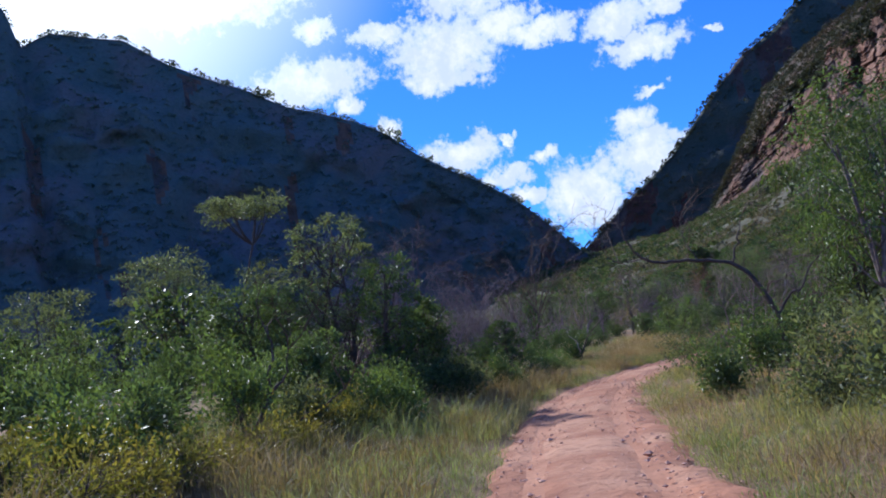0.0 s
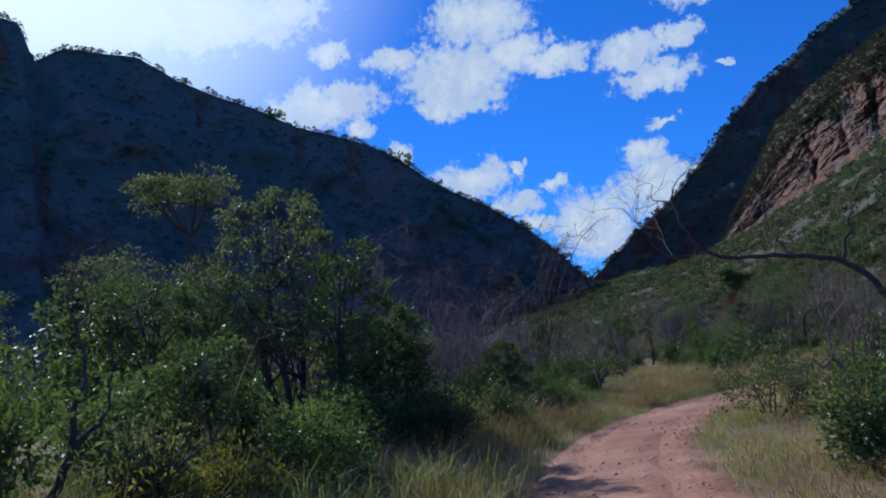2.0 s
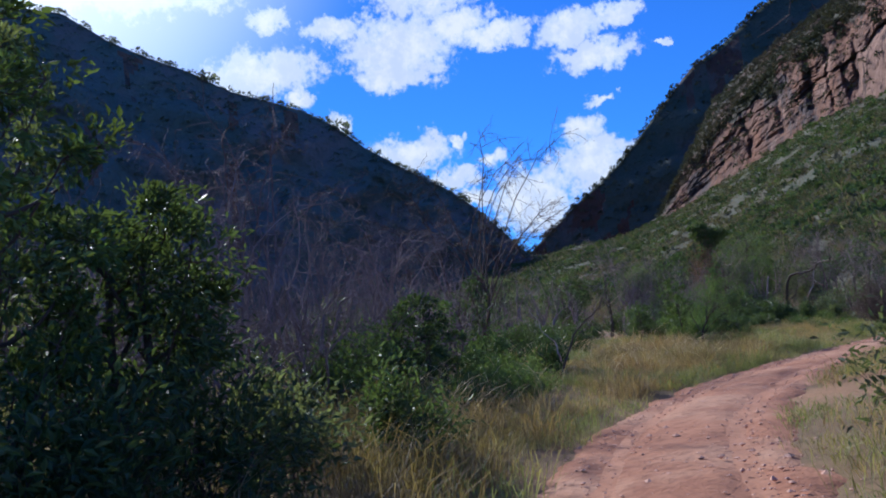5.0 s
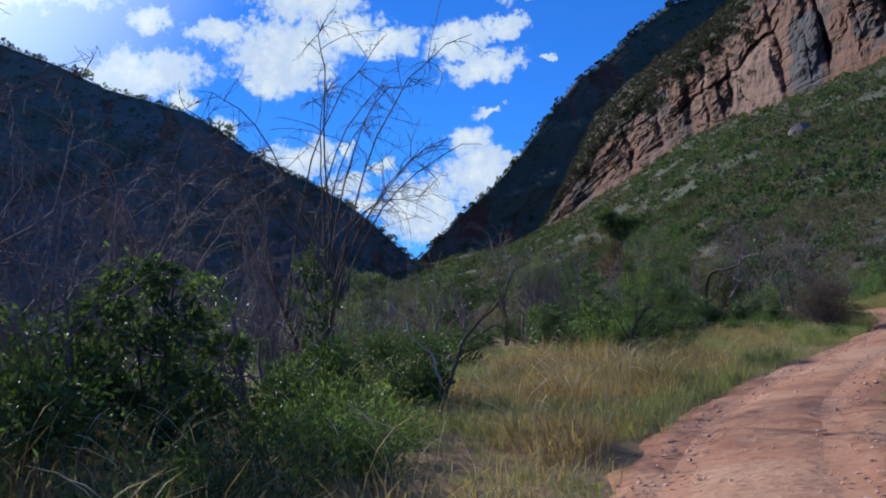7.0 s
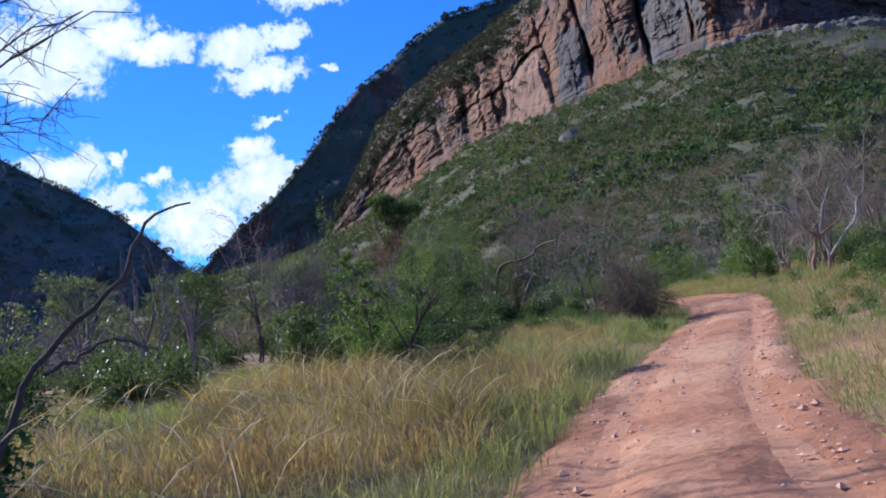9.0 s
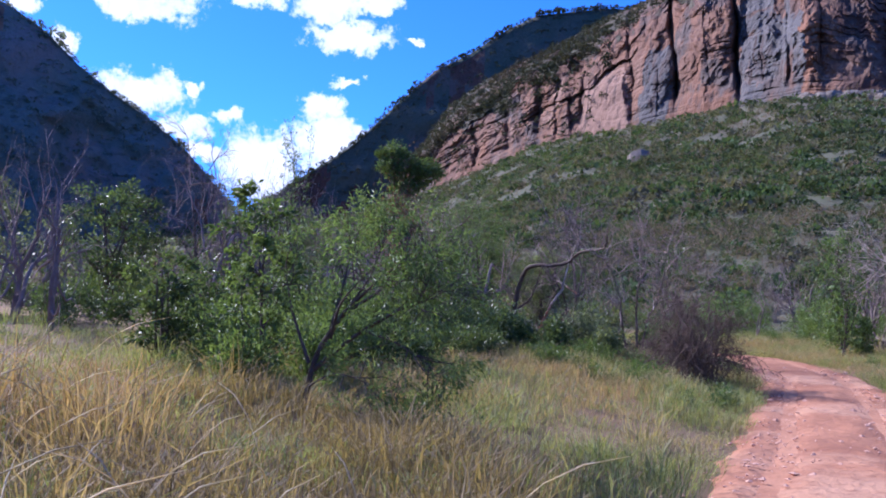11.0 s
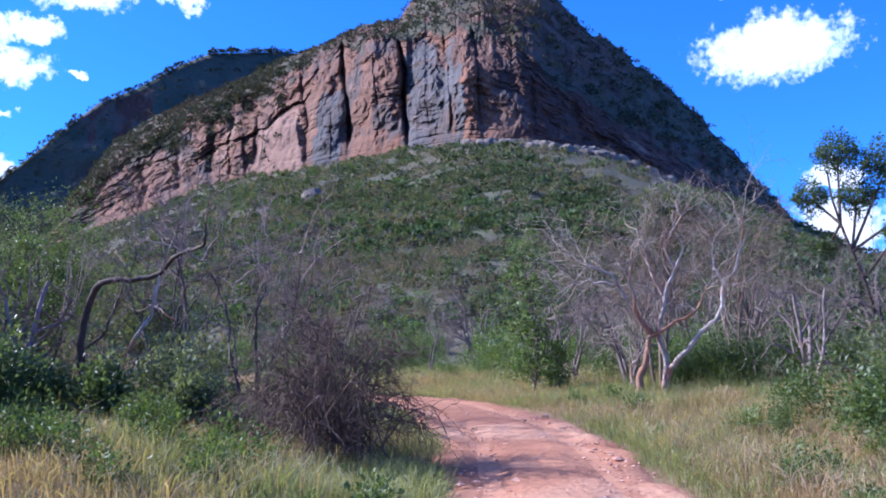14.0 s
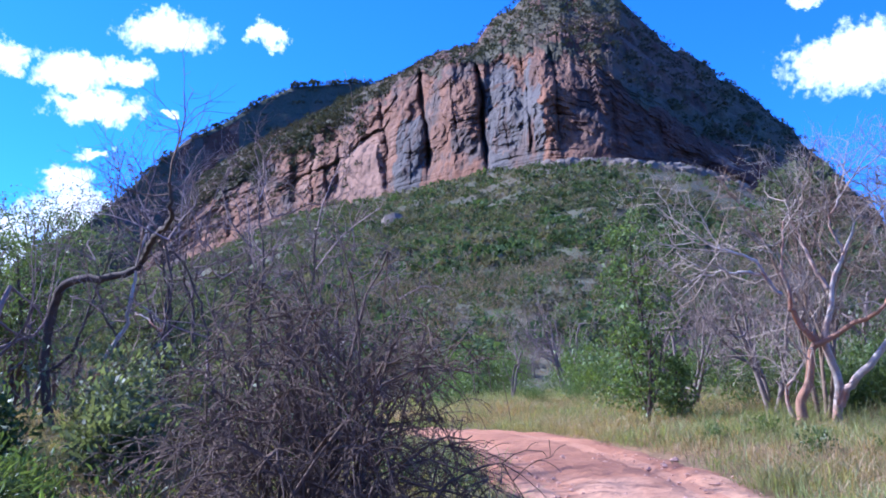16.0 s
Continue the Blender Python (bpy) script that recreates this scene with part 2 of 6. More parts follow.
BARK = material("dark_bark", (0.075, 0.055, 0.045), (0.12, 0.09, 0.075), 5, 0.9, 0.6, 40)
GREY_BARK = material("weathered_wood", (0.25, 0.20, 0.18), (0.15, 0.11, 0.10), 4, 0.9, 0.5, 35, per_object=0.3)
PURPLE_TWIG = material("purplish_twig", (0.27, 0.20, 0.185), (0.17, 0.12, 0.112), 3, 0.9, 0.3, 30, per_object=0.25)
PALE_TWIG = material("pale_dead_twig", (0.42, 0.35, 0.29), (0.28, 0.215, 0.17), 3, 0.9, 0.3, 30)
PINK_TWIG = material("pale_pinkish_twig", (0.25, 0.178, 0.132), (0.16, 0.108, 0.078), 3, 0.9, 0.3, 30, per_object=0.2)
DARK_TWIG = material("dark_brown_twig", (0.155, 0.105, 0.08), (0.092, 0.062, 0.047), 3, 0.9, 0.3, 30)
PALE_BARK = material("pale_bark", (0.56, 0.51, 0.47), (0.36, 0.29, 0.25), 2.2, 0.85, 0.5, 25, third=(0.38, 0.17, 0.10))
RED_WOOD = material("broken_red_wood", (0.40, 0.20, 0.12), (0.30, 0.17, 0.12), 3, 0.85, 0.5, 22)
LEAF_DARK = material("dark_green_leaf", (0.072, 0.112, 0.048), (0.10, 0.14, 0.063), 1.2, 0.42, 0, 9, leaf=0.46, per_object=0.25, spec=0.3)
LEAF_LIGHT = material("light_green_leaf", (0.085, 0.14, 0.044), (0.122, 0.168, 0.056), 1.0, 0.48, 0, 9, leaf=0.38, per_object=0.2, spec=0.35)
LEAF_FEATHER = material("feathery_leaf", (0.112, 0.175, 0.064), (0.148, 0.205, 0.08), 1.0, 0.5, 0, 9, leaf=0.46, per_object=0.15, spec=0.4)
LEAF_YELLOW = material("yellow_green_leaf", (0.15, 0.17, 0.04), (0.24, 0.20, 0.045), 1.3, 0.5, 0, 9, leaf=0.38, per_object=0.2)
GRASS_BROWN = material("brown_grass", (0.31, 0.235, 0.14), (0.21, 0.165, 0.09), 0.9, 0.7, 0, 8, leaf=0.35)
LEAF_DRY = material("dry_brown_leaf", (0.15, 0.085, 0.06), (0.21, 0.13, 0.085), 1.0, 0.8, 0, 9, leaf=0.25, per_object=0.2)
LEAF_GREY = material("grey_green_leaf", (0.115, 0.15, 0.09), (0.155, 0.18, 0.105), 1.0, 0.5, 0, 9, leaf=0.45, per_object=0.2)
LEAF_FAR_DARK = material("dark_hill_bush_leaf", (0.058, 0.084, 0.042), (0.08, 0.105, 0.054), 0.05, 0.9, 0, 0.35, leaf=0.22, spec=0.05, vary=(0.75, 1.25))
LEAF_FAR_GREY = material("grey_hill_bush_leaf", (0.13, 0.135, 0.10), (0.17, 0.165, 0.125), 0.05, 0.9, 0, 0.35, leaf=0.3, spec=0.05, vary=(0.75, 1.25))
LEAF_FAR = material("hill_bush_leaf", (0.068, 0.112, 0.053), (0.10, 0.138, 0.07), 0.045, 0.9, 0, 0.35, leaf=0.32, third=(0.135, 0.135, 0.10), spec=0.05, vary=(0.78, 1.22))
TWIG_HAZE = material("grey_twig", (0.22, 0.175, 0.145), (0.155, 0.118, 0.10), 0.12, 0.9, 0, 1.0, leaf=0.3, spec=0.05, vary=(0.75, 1.25))
# bushes of the left mountain, lightened with its scrub to carry the haze
LEAF_HAZE = material("haze_paled_slope_leaf", (0.15, 0.175, 0.15), (0.185, 0.195, 0.168), 0.03, 0.9, 0, 0.4, leaf=0.3, spec=0.05, vary=(0.75, 1.3))
GRASS_GOLD = material("golden_grass", (0.44, 0.335, 0.22), (0.31, 0.225, 0.14), 0.8, 0.7, 0, 8, third=(0.35, 0.235, 0.14), leaf=0.4)
GRASS_GREEN = material("green_grass", (0.20, 0.25, 0.095), (0.30, 0.305, 0.15), 0.55, 0.65, 0, 8, third=(0.36, 0.29, 0.17), leaf=0.4)
SEED_HEAD = material("pale_seed_head", (0.62, 0.54, 0.40), (0.50, 0.41, 0.28), 0.8, 0.8, 0, 12, leaf=0.4)


# ---------- the land ----------
VALE, MESA = (15.0, 22.0), (29.0, 39.0)      # places from which azimuths are told
EYE = 1.6

# centre line of the dirt track
TRACK = np.array([(-12, -26), (-7.5, -16), (-3.6, -8), (0.5, 0), (2.5, 5.3), (4.6, 10.5), (7.2, 16.3), (10.2, 22.1), (14.2, 27.5), (19.0, 31.9),
                  (25.3, 36.1), (31.6, 39.5), (37.2, 42.6), (41.3, 45.1), (44.4, 47.7), (46.8, 50.2), (48.2, 53), (49.2, 57), (50.6, 62), (52.6, 68), (55.5, 76)], float)


def smooth_line(pts, n):
    """A rounded line through control points (Catmull-Rom), at n even steps."""
    p = np.vstack([2 * pts[0] - pts[1], pts, 2 * pts[-1] - pts[-2]])
    out = []
    for i in range(1, len(p) - 2):
        for u in np.linspace(0, 1, 24, endpoint=False):
            out.append(0.5 * (2 * p[i] + (p[i + 1] - p[i - 1]) * u + (2 * p[i - 1] - 5 * p[i] + 4 * p[i + 1] - p[i + 2]) * u ** 2
                              + (3 * p[i] - p[i - 1] - 3 * p[i + 1] + p[i + 2]) * u ** 3))
    out = np.array(out + [p[-2]])
    s = np.r_[0, np.cumsum(np.linalg.norm(np.diff(out, axis=0), axis=1))]
    t = np.linspace(0, s[-1], n)
    return np.stack([np.interp(t, s, out[:, 0]), np.interp(t, s, out[:, 1])], 1)


LINE = smooth_line(TRACK, 620)
LDIR = np.gradient(LINE, axis=0)
LDIR /= np.linalg.norm(LDIR, axis=1)[:, None]
LNORM = np.stack([-LDIR[:, 1], LDIR[:, 0]], 1)      # to the left of the way


def offset(x, y):
    """Signed distance from the track's middle: left of the way is positive."""
    q = np.stack([np.ravel(x), np.ravel(y)], 1)
    out = np.empty(len(q))
    for i in range(0, len(q), 4000):
        d = q[i:i + 4000, None] - LINE[None]
        k = np.argmin((d ** 2).sum(2), 1)
        dd = d[np.arange(len(k)), k]
        out[i:i + 4000] = np.hypot(*dd.T) * np.sign((dd * LNORM[k]).sum(1))
    return out.reshape(np.shape(x))


def lattice(seed):
    g = np.random.default_rng(seed).random((64, 64))
    return g


LATT = [lattice(s) for s in range(6)]


def vnoise(x, y, k=0):
    """Smooth value noise in -1..1."""
    g = LATT[k]
    x, y = np.asarray(x, float) + 400.3, np.asarray(y, float) + 317.7
    xi, yi = np.floor(x).astype(int), np.floor(y).astype(int)
    fx, fy = x - xi, y - yi
    fx, fy = fx * fx * (3 - 2 * fx), fy * fy * (3 - 2 * fy)
    a, b = g[xi % 64, yi % 64], g[(xi + 1) % 64, yi % 64]
    c, d = g[xi % 64, (yi + 1) % 64], g[(xi + 1) % 64, (yi + 1) % 64]
    return 2 * ((a * (1 - fx) + b * fx) * (1 - fy) + (c * (1 - fx) + d * fx) * fy) - 1


def fbm(x, y, k=0, n=4):
    return sum(vnoise(np.asarray(x) * 2 ** i, np.asarray(y) * 2 ** i, (k + i) % 6) * 0.5 ** i for i in range(n))


def curve_of(pairs):
    a = np.array(pairs, float)
    return lambda x: np.interp(x, a[:, 0], a[:, 1])


# elevations (degrees above eye level) against azimuth
FOOT = curve_of([(-180, 0), (10, 1), (20, 4.2), (25.5, 5.0), (28, 5.4), (32, 5.9), (35.5, 6.9), (39.3, 8.6), (41.7, 9.7), (44.1, 10.8), (47.3, 11.6), (50.8, 12.3), (54.5, 13.1), (57, 13.4), (61.2, 14.1), (65.4, 13.9),
                 (70.3, 13.0), (72.5, 12.1), (77.4, 10.0), (80.8, 8.4), (85, 6), (95, 3.5), (120, 2), (180, 0)])
TOP = curve_of([(25, 3.0), (34, 6.8), (36, 9.6), (38.9, 12.4), (41.7, 14.3), (43.3, 15.4), (45.7, 16.7), (47.8, 17.8), (50.3, 18.8), (52.9, 20.4), (59.8, 21.4), (61.7, 21.6), (63.6, 20.9), (65.7, 19.6),
                (68, 17.6), (70.5, 15.8), (73, 14.0), (76, 12.0), (79, 9.7), (81.5, 7.6), (90, 4)])
CREST = curve_of([(25, 2.5), (34, 5.8), (36.5, 10.4), (38.7, 13.7), (41, 15.3), (45.7, 17.6), (48.5, 19.1), (52.5, 20.7), (53.7, 21.4), (56.7, 22.0), (57.5, 23.0), (58.4, 23.9), (60.4, 24.9),
                  (66.1, 24.4), (68.3, 22.1), (69.7, 21.0), (72, 19.3), (75, 16.6), (76.6, 15.0), (78.2, 13.1), (80.5, 9.8), (81.8, 8.0), (86, 5.6), (95, 3)])
AWAY = curve_of([(-180, 900), (10, 900), (25, 900), (37, 780), (45, 650), (50, 575), (55, 505), (60, 448), (61.2, 437), (61.9, 432.5), (63, 429.6), (65.4, 424), (65.9, 424.3), (68, 430), (70, 437), (73, 448), (76, 462), (82, 500), (95, 600), (180, 900)])
LEFT_CREST = curve_of([(-110, 6), (-70, 17), (-40, 22), (-20, 24.2), (-12, 24.8), (-10, 24.4), (-9.3, 22.2), (-7.5, 23.0), (-3, 22.6), (-0.5, 21.1), (2, 20.0), (4.3, 19.2), (7, 17.8), (11.5, 16.4), (13.5, 15.2),
                       (15.2, 13.8), (17.7, 12.1), (19.5, 11.0), (21.7, 9.4), (22.8, 8.3), (24.1, 6.9), (25.5, 5.3), (28, 3.5), (36, 1)])
FAR_CREST = curve_of([(14, 1), (20, 3), (25.5, 5.3), (29.2, 8.2), (32.2, 10.3), (35, 13.1), (36.4, 14.4), (37.6, 15.5), (39.9, 16.6), (42.2, 18.1), (44.2, 19.0), (48.5, 19.4), (54, 19), (60, 15), (66, 8)])


def tan_d(e):
    return np.tan(np.radians(e))


def polar(az, r, c=VALE):
    return c[0] + r * np.sin(np.radians(az)), c[1] + r * np.cos(np.radians(az))


def from_place(x, y, c):
    """Azimuth in degrees and distance, seen from a place."""
    return np.degrees(np.arctan2(x - c[0], y - c[1])), np.hypot(x - c[0], y - c[1])


LEFT_EARLY, LEFT_LATE = [(1.4, 0), (3, 0.25), (5, 0.75), (10, 1.5), (25, 2.2)], [(1.4, 0), (3, 0.2), (6, 0.55), (9, 0.8), (25, 1.4)]
RIGHT = [(1.4, 0), (4, 0.15), (8, 0.4), (20, 0.8)]


def climb(x):
    """The valley floor rises gently towards the end of the straight."""
    u = np.clip((x - 32) / 18, 0, 1)
    return 0.45 * u * u * (3 - 2 * u)


def height(x, y):
    """Height of the ground sheet: banks beside the track, then the hillside."""
    x, y = np.asarray(x, float), np.asarray(y, float)
    az, r = from_place(x, y, MESA)
    d = AWAY(az)
    r0 = np.interp(az, [-180, 0, 25, 45, 80, 180], [120, 140, 100, 50, 45, 120])
    s = np.clip((r - r0) / (d - r0), 0, 1)
    z = (d * tan_d(FOOT(az)) + EYE) * s ** 1.15
    z = z + np.clip((r - 60) / 200, 0, 1) * 2.2 * fbm(x / 28, y / 28, 1)
    o = offset(x, y)
    early = np.clip((14 - x) / 10, 0, 1)
    le, ll, ri = (curve_of(c)(np.abs(o)) for c in (LEFT_EARLY, LEFT_LATE, RIGHT))
    z = z + climb(x) * np.clip((400 - r) / 200, 0, 1) + np.where(o > 0, early * le + (1 - early) * ll, ri)
    z = z + np.clip((np.abs(o) - 1.2) / 2, 0, 1) * np.clip(1 - r / 120, 0, 1) * (0.10 * fbm(x / 3.1, y / 3.1, 2, 3) + 0.05 * fbm(x / 0.8, y / 0.8, 3, 2))
    return z


def mesh_from(name, verts, faces, mats, smooth=True):
    me = bpy.data.meshes.new(name)
    verts, faces = np.asarray(verts, np.float32).reshape(-1, 3), np.asarray(faces, np.int32)
    n, k = faces.shape
    me.vertices.add(len(verts))
    me.vertices.foreach_set("co", verts.ravel())
    me.loops.add(n * k)
    me.loops.foreach_set("vertex_index", faces.ravel())
    me.polygons.add(n)
    me.polygons.foreach_set("loop_start", np.arange(0, n * k, k, dtype=np.int32))
    me.polygons.foreach_set("use_smooth", np.full(n, smooth))
    for m in mats if isinstance(mats, (list, tuple)) else [mats]:
        me.materials.append(m)
    me.update(calc_edges=True)
    return me


def grid_faces(n, m, wrap=False):
    i, j = np.meshgrid(np.arange(n if wrap else n - 1), np.arange(m - 1), indexing="ij")
    a, b = i * m + j, ((i + 1) % n) * m + j
    return np.stack([a, b, b + 1, a + 1], -1).reshape(-1, 4)


def part(name, me, parent, label=""):
    ob = new(name, me)
    ob.parent = parent
    if label:
        ob["label"] = label
    return ob


# the ground: one sheet from under the camera to the horizon
az = np.r_[np.arange(-180, -20, 2.5), np.arange(-20, 95, 0.4), np.arange(95, 180, 2.5)]
rad = np.r_[0.0, np.geomspace(0.6, 60, 70), np.geomspace(62, 900, 110), np.geomspace(960, 4600, 10)]
A, R = np.meshgrid(az, rad, indexing="ij")
X, Y = polar(A, R)
Z = height(X, Y)
off = offset(X, Y)
Z = Z - 0.07 * np.clip(2.0 - np.abs(off), 0, 1)
am, rm = from_place(X, Y, MESA)
Z = np.where(rm > AWAY(am), np.minimum(Z, AWAY(am) * tan_d(FOOT(am)) * np.clip(1.6 - 0.6 * rm / AWAY(am), 0, 1)), Z)
ground_me = mesh_from("ground", np.stack([X, Y, Z], -1), grid_faces(len(az), len(rad), True), [EARTH, TALUS])
ground_me.polygons.foreach_set("material_index", (R[:, :-1].ravel() > 66).astype(np.int32))
ground = tagged(new("ground", ground_me), "dry brown soil of the valley floor and hillside", "ground", kind="structure")

# the dirt track: a strip with two worn wheel ruts and ragged edges that sink into the verge
cross = np.linspace(-1, 1, 33)
seg = np.arange(len(LINE))
half = 1.5 + 0.2 * vnoise(seg / 9, seg * 0, 0)[:, None] + 0.16 * vnoise(seg / 2.1, seg * 0 + 9, 1)[:, None]
side = cross[None] * half
px = LINE[:, None, 0] + LNORM[:, None, 0] * side
py = LINE[:, None, 1] + LNORM[:, None, 1] * side
rut = 0.06 * (np.exp(-((side - 0.72) / 0.24) ** 2) + np.exp(-((side + 0.72) / 0.24) ** 2))
rough_side = np.clip(np.abs(side) - 0.9, 0, 1) * 0.05
pz = 0.06 - rut + (0.018 + rough_side) * fbm(px / 0.55, py / 0.55, 3, 4) + 0.03 * vnoise(px / 2.3, py / 2.3, 4) - 0.16 * np.abs(cross[None]) ** 6 + climb(px)
road = tagged(new("road", mesh_from("road", np.stack([px, py, pz], -1), grid_faces(len(LINE), len(cross)), ROAD)),
              "rutted red dirt track with loose stones", "road", kind="structure")


# the two wheel tracks: packed, paler dirt lying in the ruts
for lane in (-0.72, 0.72):
    w = 0.2 + 0.07 * vnoise(seg / 4, seg * 0 + lane * 9, 2)
    across = np.linspace(-1, 1, 5)
    o = lane + 0.06 * vnoise(seg / 12, seg * 0, 3)[:, None] + across[None] * w[:, None]
    tx, ty = LINE[:, None, 0] + LNORM[:, None, 0] * o, LINE[:, None, 1] + LNORM[:, None, 1] * o
    tz = np.empty_like(tx)
    for k in range(len(LINE)):
        tz[k] = np.interp(o[k], side[k], pz[k]) + 0.004 - 0.02 * np.abs(across) ** 4
    track = tagged(new("road_wheel_track", mesh_from("road_wheel_track", np.stack([tx, ty, tz], -1), grid_faces(len(LINE), 5), PACKED)), "packed pale wheel track of the dirt road", "road", kind="structure")


def mountain(name, label, a0, a1, step, profile, mats, c=VALE):
    """A mountain as a sheet over azimuth; profile(az) gives rows of distance and height for each azimuth."""
    az = np.arange(a0, a1 + step / 2, step)
    r, z, band = profile(az)
    A = np.repeat(az[:, None], r.shape[1], 1)
    x, y = polar(A, r, c)
    me = mesh_from(name, np.stack([x, y, z], -1), grid_faces(*r.shape), mats)
    band = np.broadcast_to(band, r.shape)[:-1, :-1]
    me.polygons.foreach_set("material_index", band.ravel().astype(np.int32))
    return tagged(new(name, me), label, "mountain", kind="structure")


def hump(crest, r1, steep, rough, seed, bare):
    """A long ridge whose crest shows at the given elevations; steep: its height over its run; bare: how much rock shows."""
    def profile(az):
        u = np.linspace(0, 1.5, 91)
        top = (r1 * tan_d(crest(az)) + EYE)[:, None]
        r0 = r1 - np.maximum(90, top / steep)
        r = r0 + (r1 - r0) * u[None]
        z = top * np.where(u < 1, 0.35 * u + 0.65 * u ** 1.5, 1 - np.maximum(u - 1, 0) ** 1.3 * 1.5)[None]
        x, y = polar(az[:, None], r)
        r = r + rough * fbm(x / 70, z / 45, seed, 5) * (np.clip(u * 3, 0, 1) * np.clip(np.abs(1 - u) * 5, 0.0, 1))[None]
        z = z + 0.35 * rough * fbm(x / 40, y / 40, seed + 1, 5) * np.clip(np.abs(1 - u) * 6, 0.1, 1)[None] - 25 * (u == 0)
        rock = (fbm(az[:, None] * 0.55, u[None] * 3.5, seed, 4) + bare > 0.45) & (u[None] > 0.05) & (u[None] < 0.97)
        return r, z, rock
    return profile


left_mountain = mountain("mountain", "steep bush-covered mountain in its own shade", -110, 34, 0.3, hump(LEFT_CREST, 900, 1.15, 26, 2, -0.45), [HAZE_SCRUB, CLIFF])
# its scrub colour is darkened to hold part of the ridge's shade
far_mountain = mountain("mountain", "distant dark ridge beyond the gorge", 14, 66, 0.25, hump(FAR_CREST, 1250, 2.6, 16, 4, -0.1), [RIDGE_SHADE, DARK_SHADE_CLIFF])


def terraced(v, n, sharp=0.75):
    """Turns a smooth run into steps."""
    q = np.floor(v * n) / n
    f = v * n - np.floor(v * n)
    return q + (sharp * np.clip((f - 0.75) * 4, 0, 1) + (1 - sharp) * f) / n


def stepped(v, n):
    """Plateaus with steep risers: how a fractured face breaks into slabs."""
    w = np.clip(0.5 + 0.42 * v, 0, 0.999) * n
    q = np.floor(w)
    return (q + np.clip((w - q - 0.86) / 0.14, 0, 1)) / n


# azimuth, half width, depth, and the share of the cliff's height over which they run
CRACKS = ((57.05, 0.16, 15, 0.0, 1.0), (53.1, 0.13, 8, 0.1, 1.0), (50.4, 0.10, 4, 0.35, 1.0), (47.3, 0.16, 6, 0.0, 0.8), (44.4, 0.2, 6, 0.0, 0.9), (45.6, 0.12, 5, 0.0, 1.0), (46.6, 0.1, 5, 0.0, 0.55), (60.1, 0.09, 5, 0.1, 1.0),
          (42.4, 0.15, 5, 0.0, 0.8), (40.3, 0.2, 5, 0.0, 0.8), (55.2, 0.06, 2.5, 0.2, 0.9), (62.0, 0.08, 3, 0.2, 1.0), (65.7, 0.2, 5, 0.0, 0.8), (68.6, 0.3, 5, 0.0, 0.8), (51.9, 0.06, 2, 0.0, 0.5), (58.6, 0.05, 2, 0.0, 0.6))
PILLARS = ((51.7, 1.3, 9), (55.1, 1.9, 11), (61.0, 0.95, 5), (48.9, 1.6, 3), (45.9, 0.8, 4), (43.2, 0.9, 5), (41.2, 0.9, 4), (39.3, 0.9, 4), (63.9, 1.7, 3))


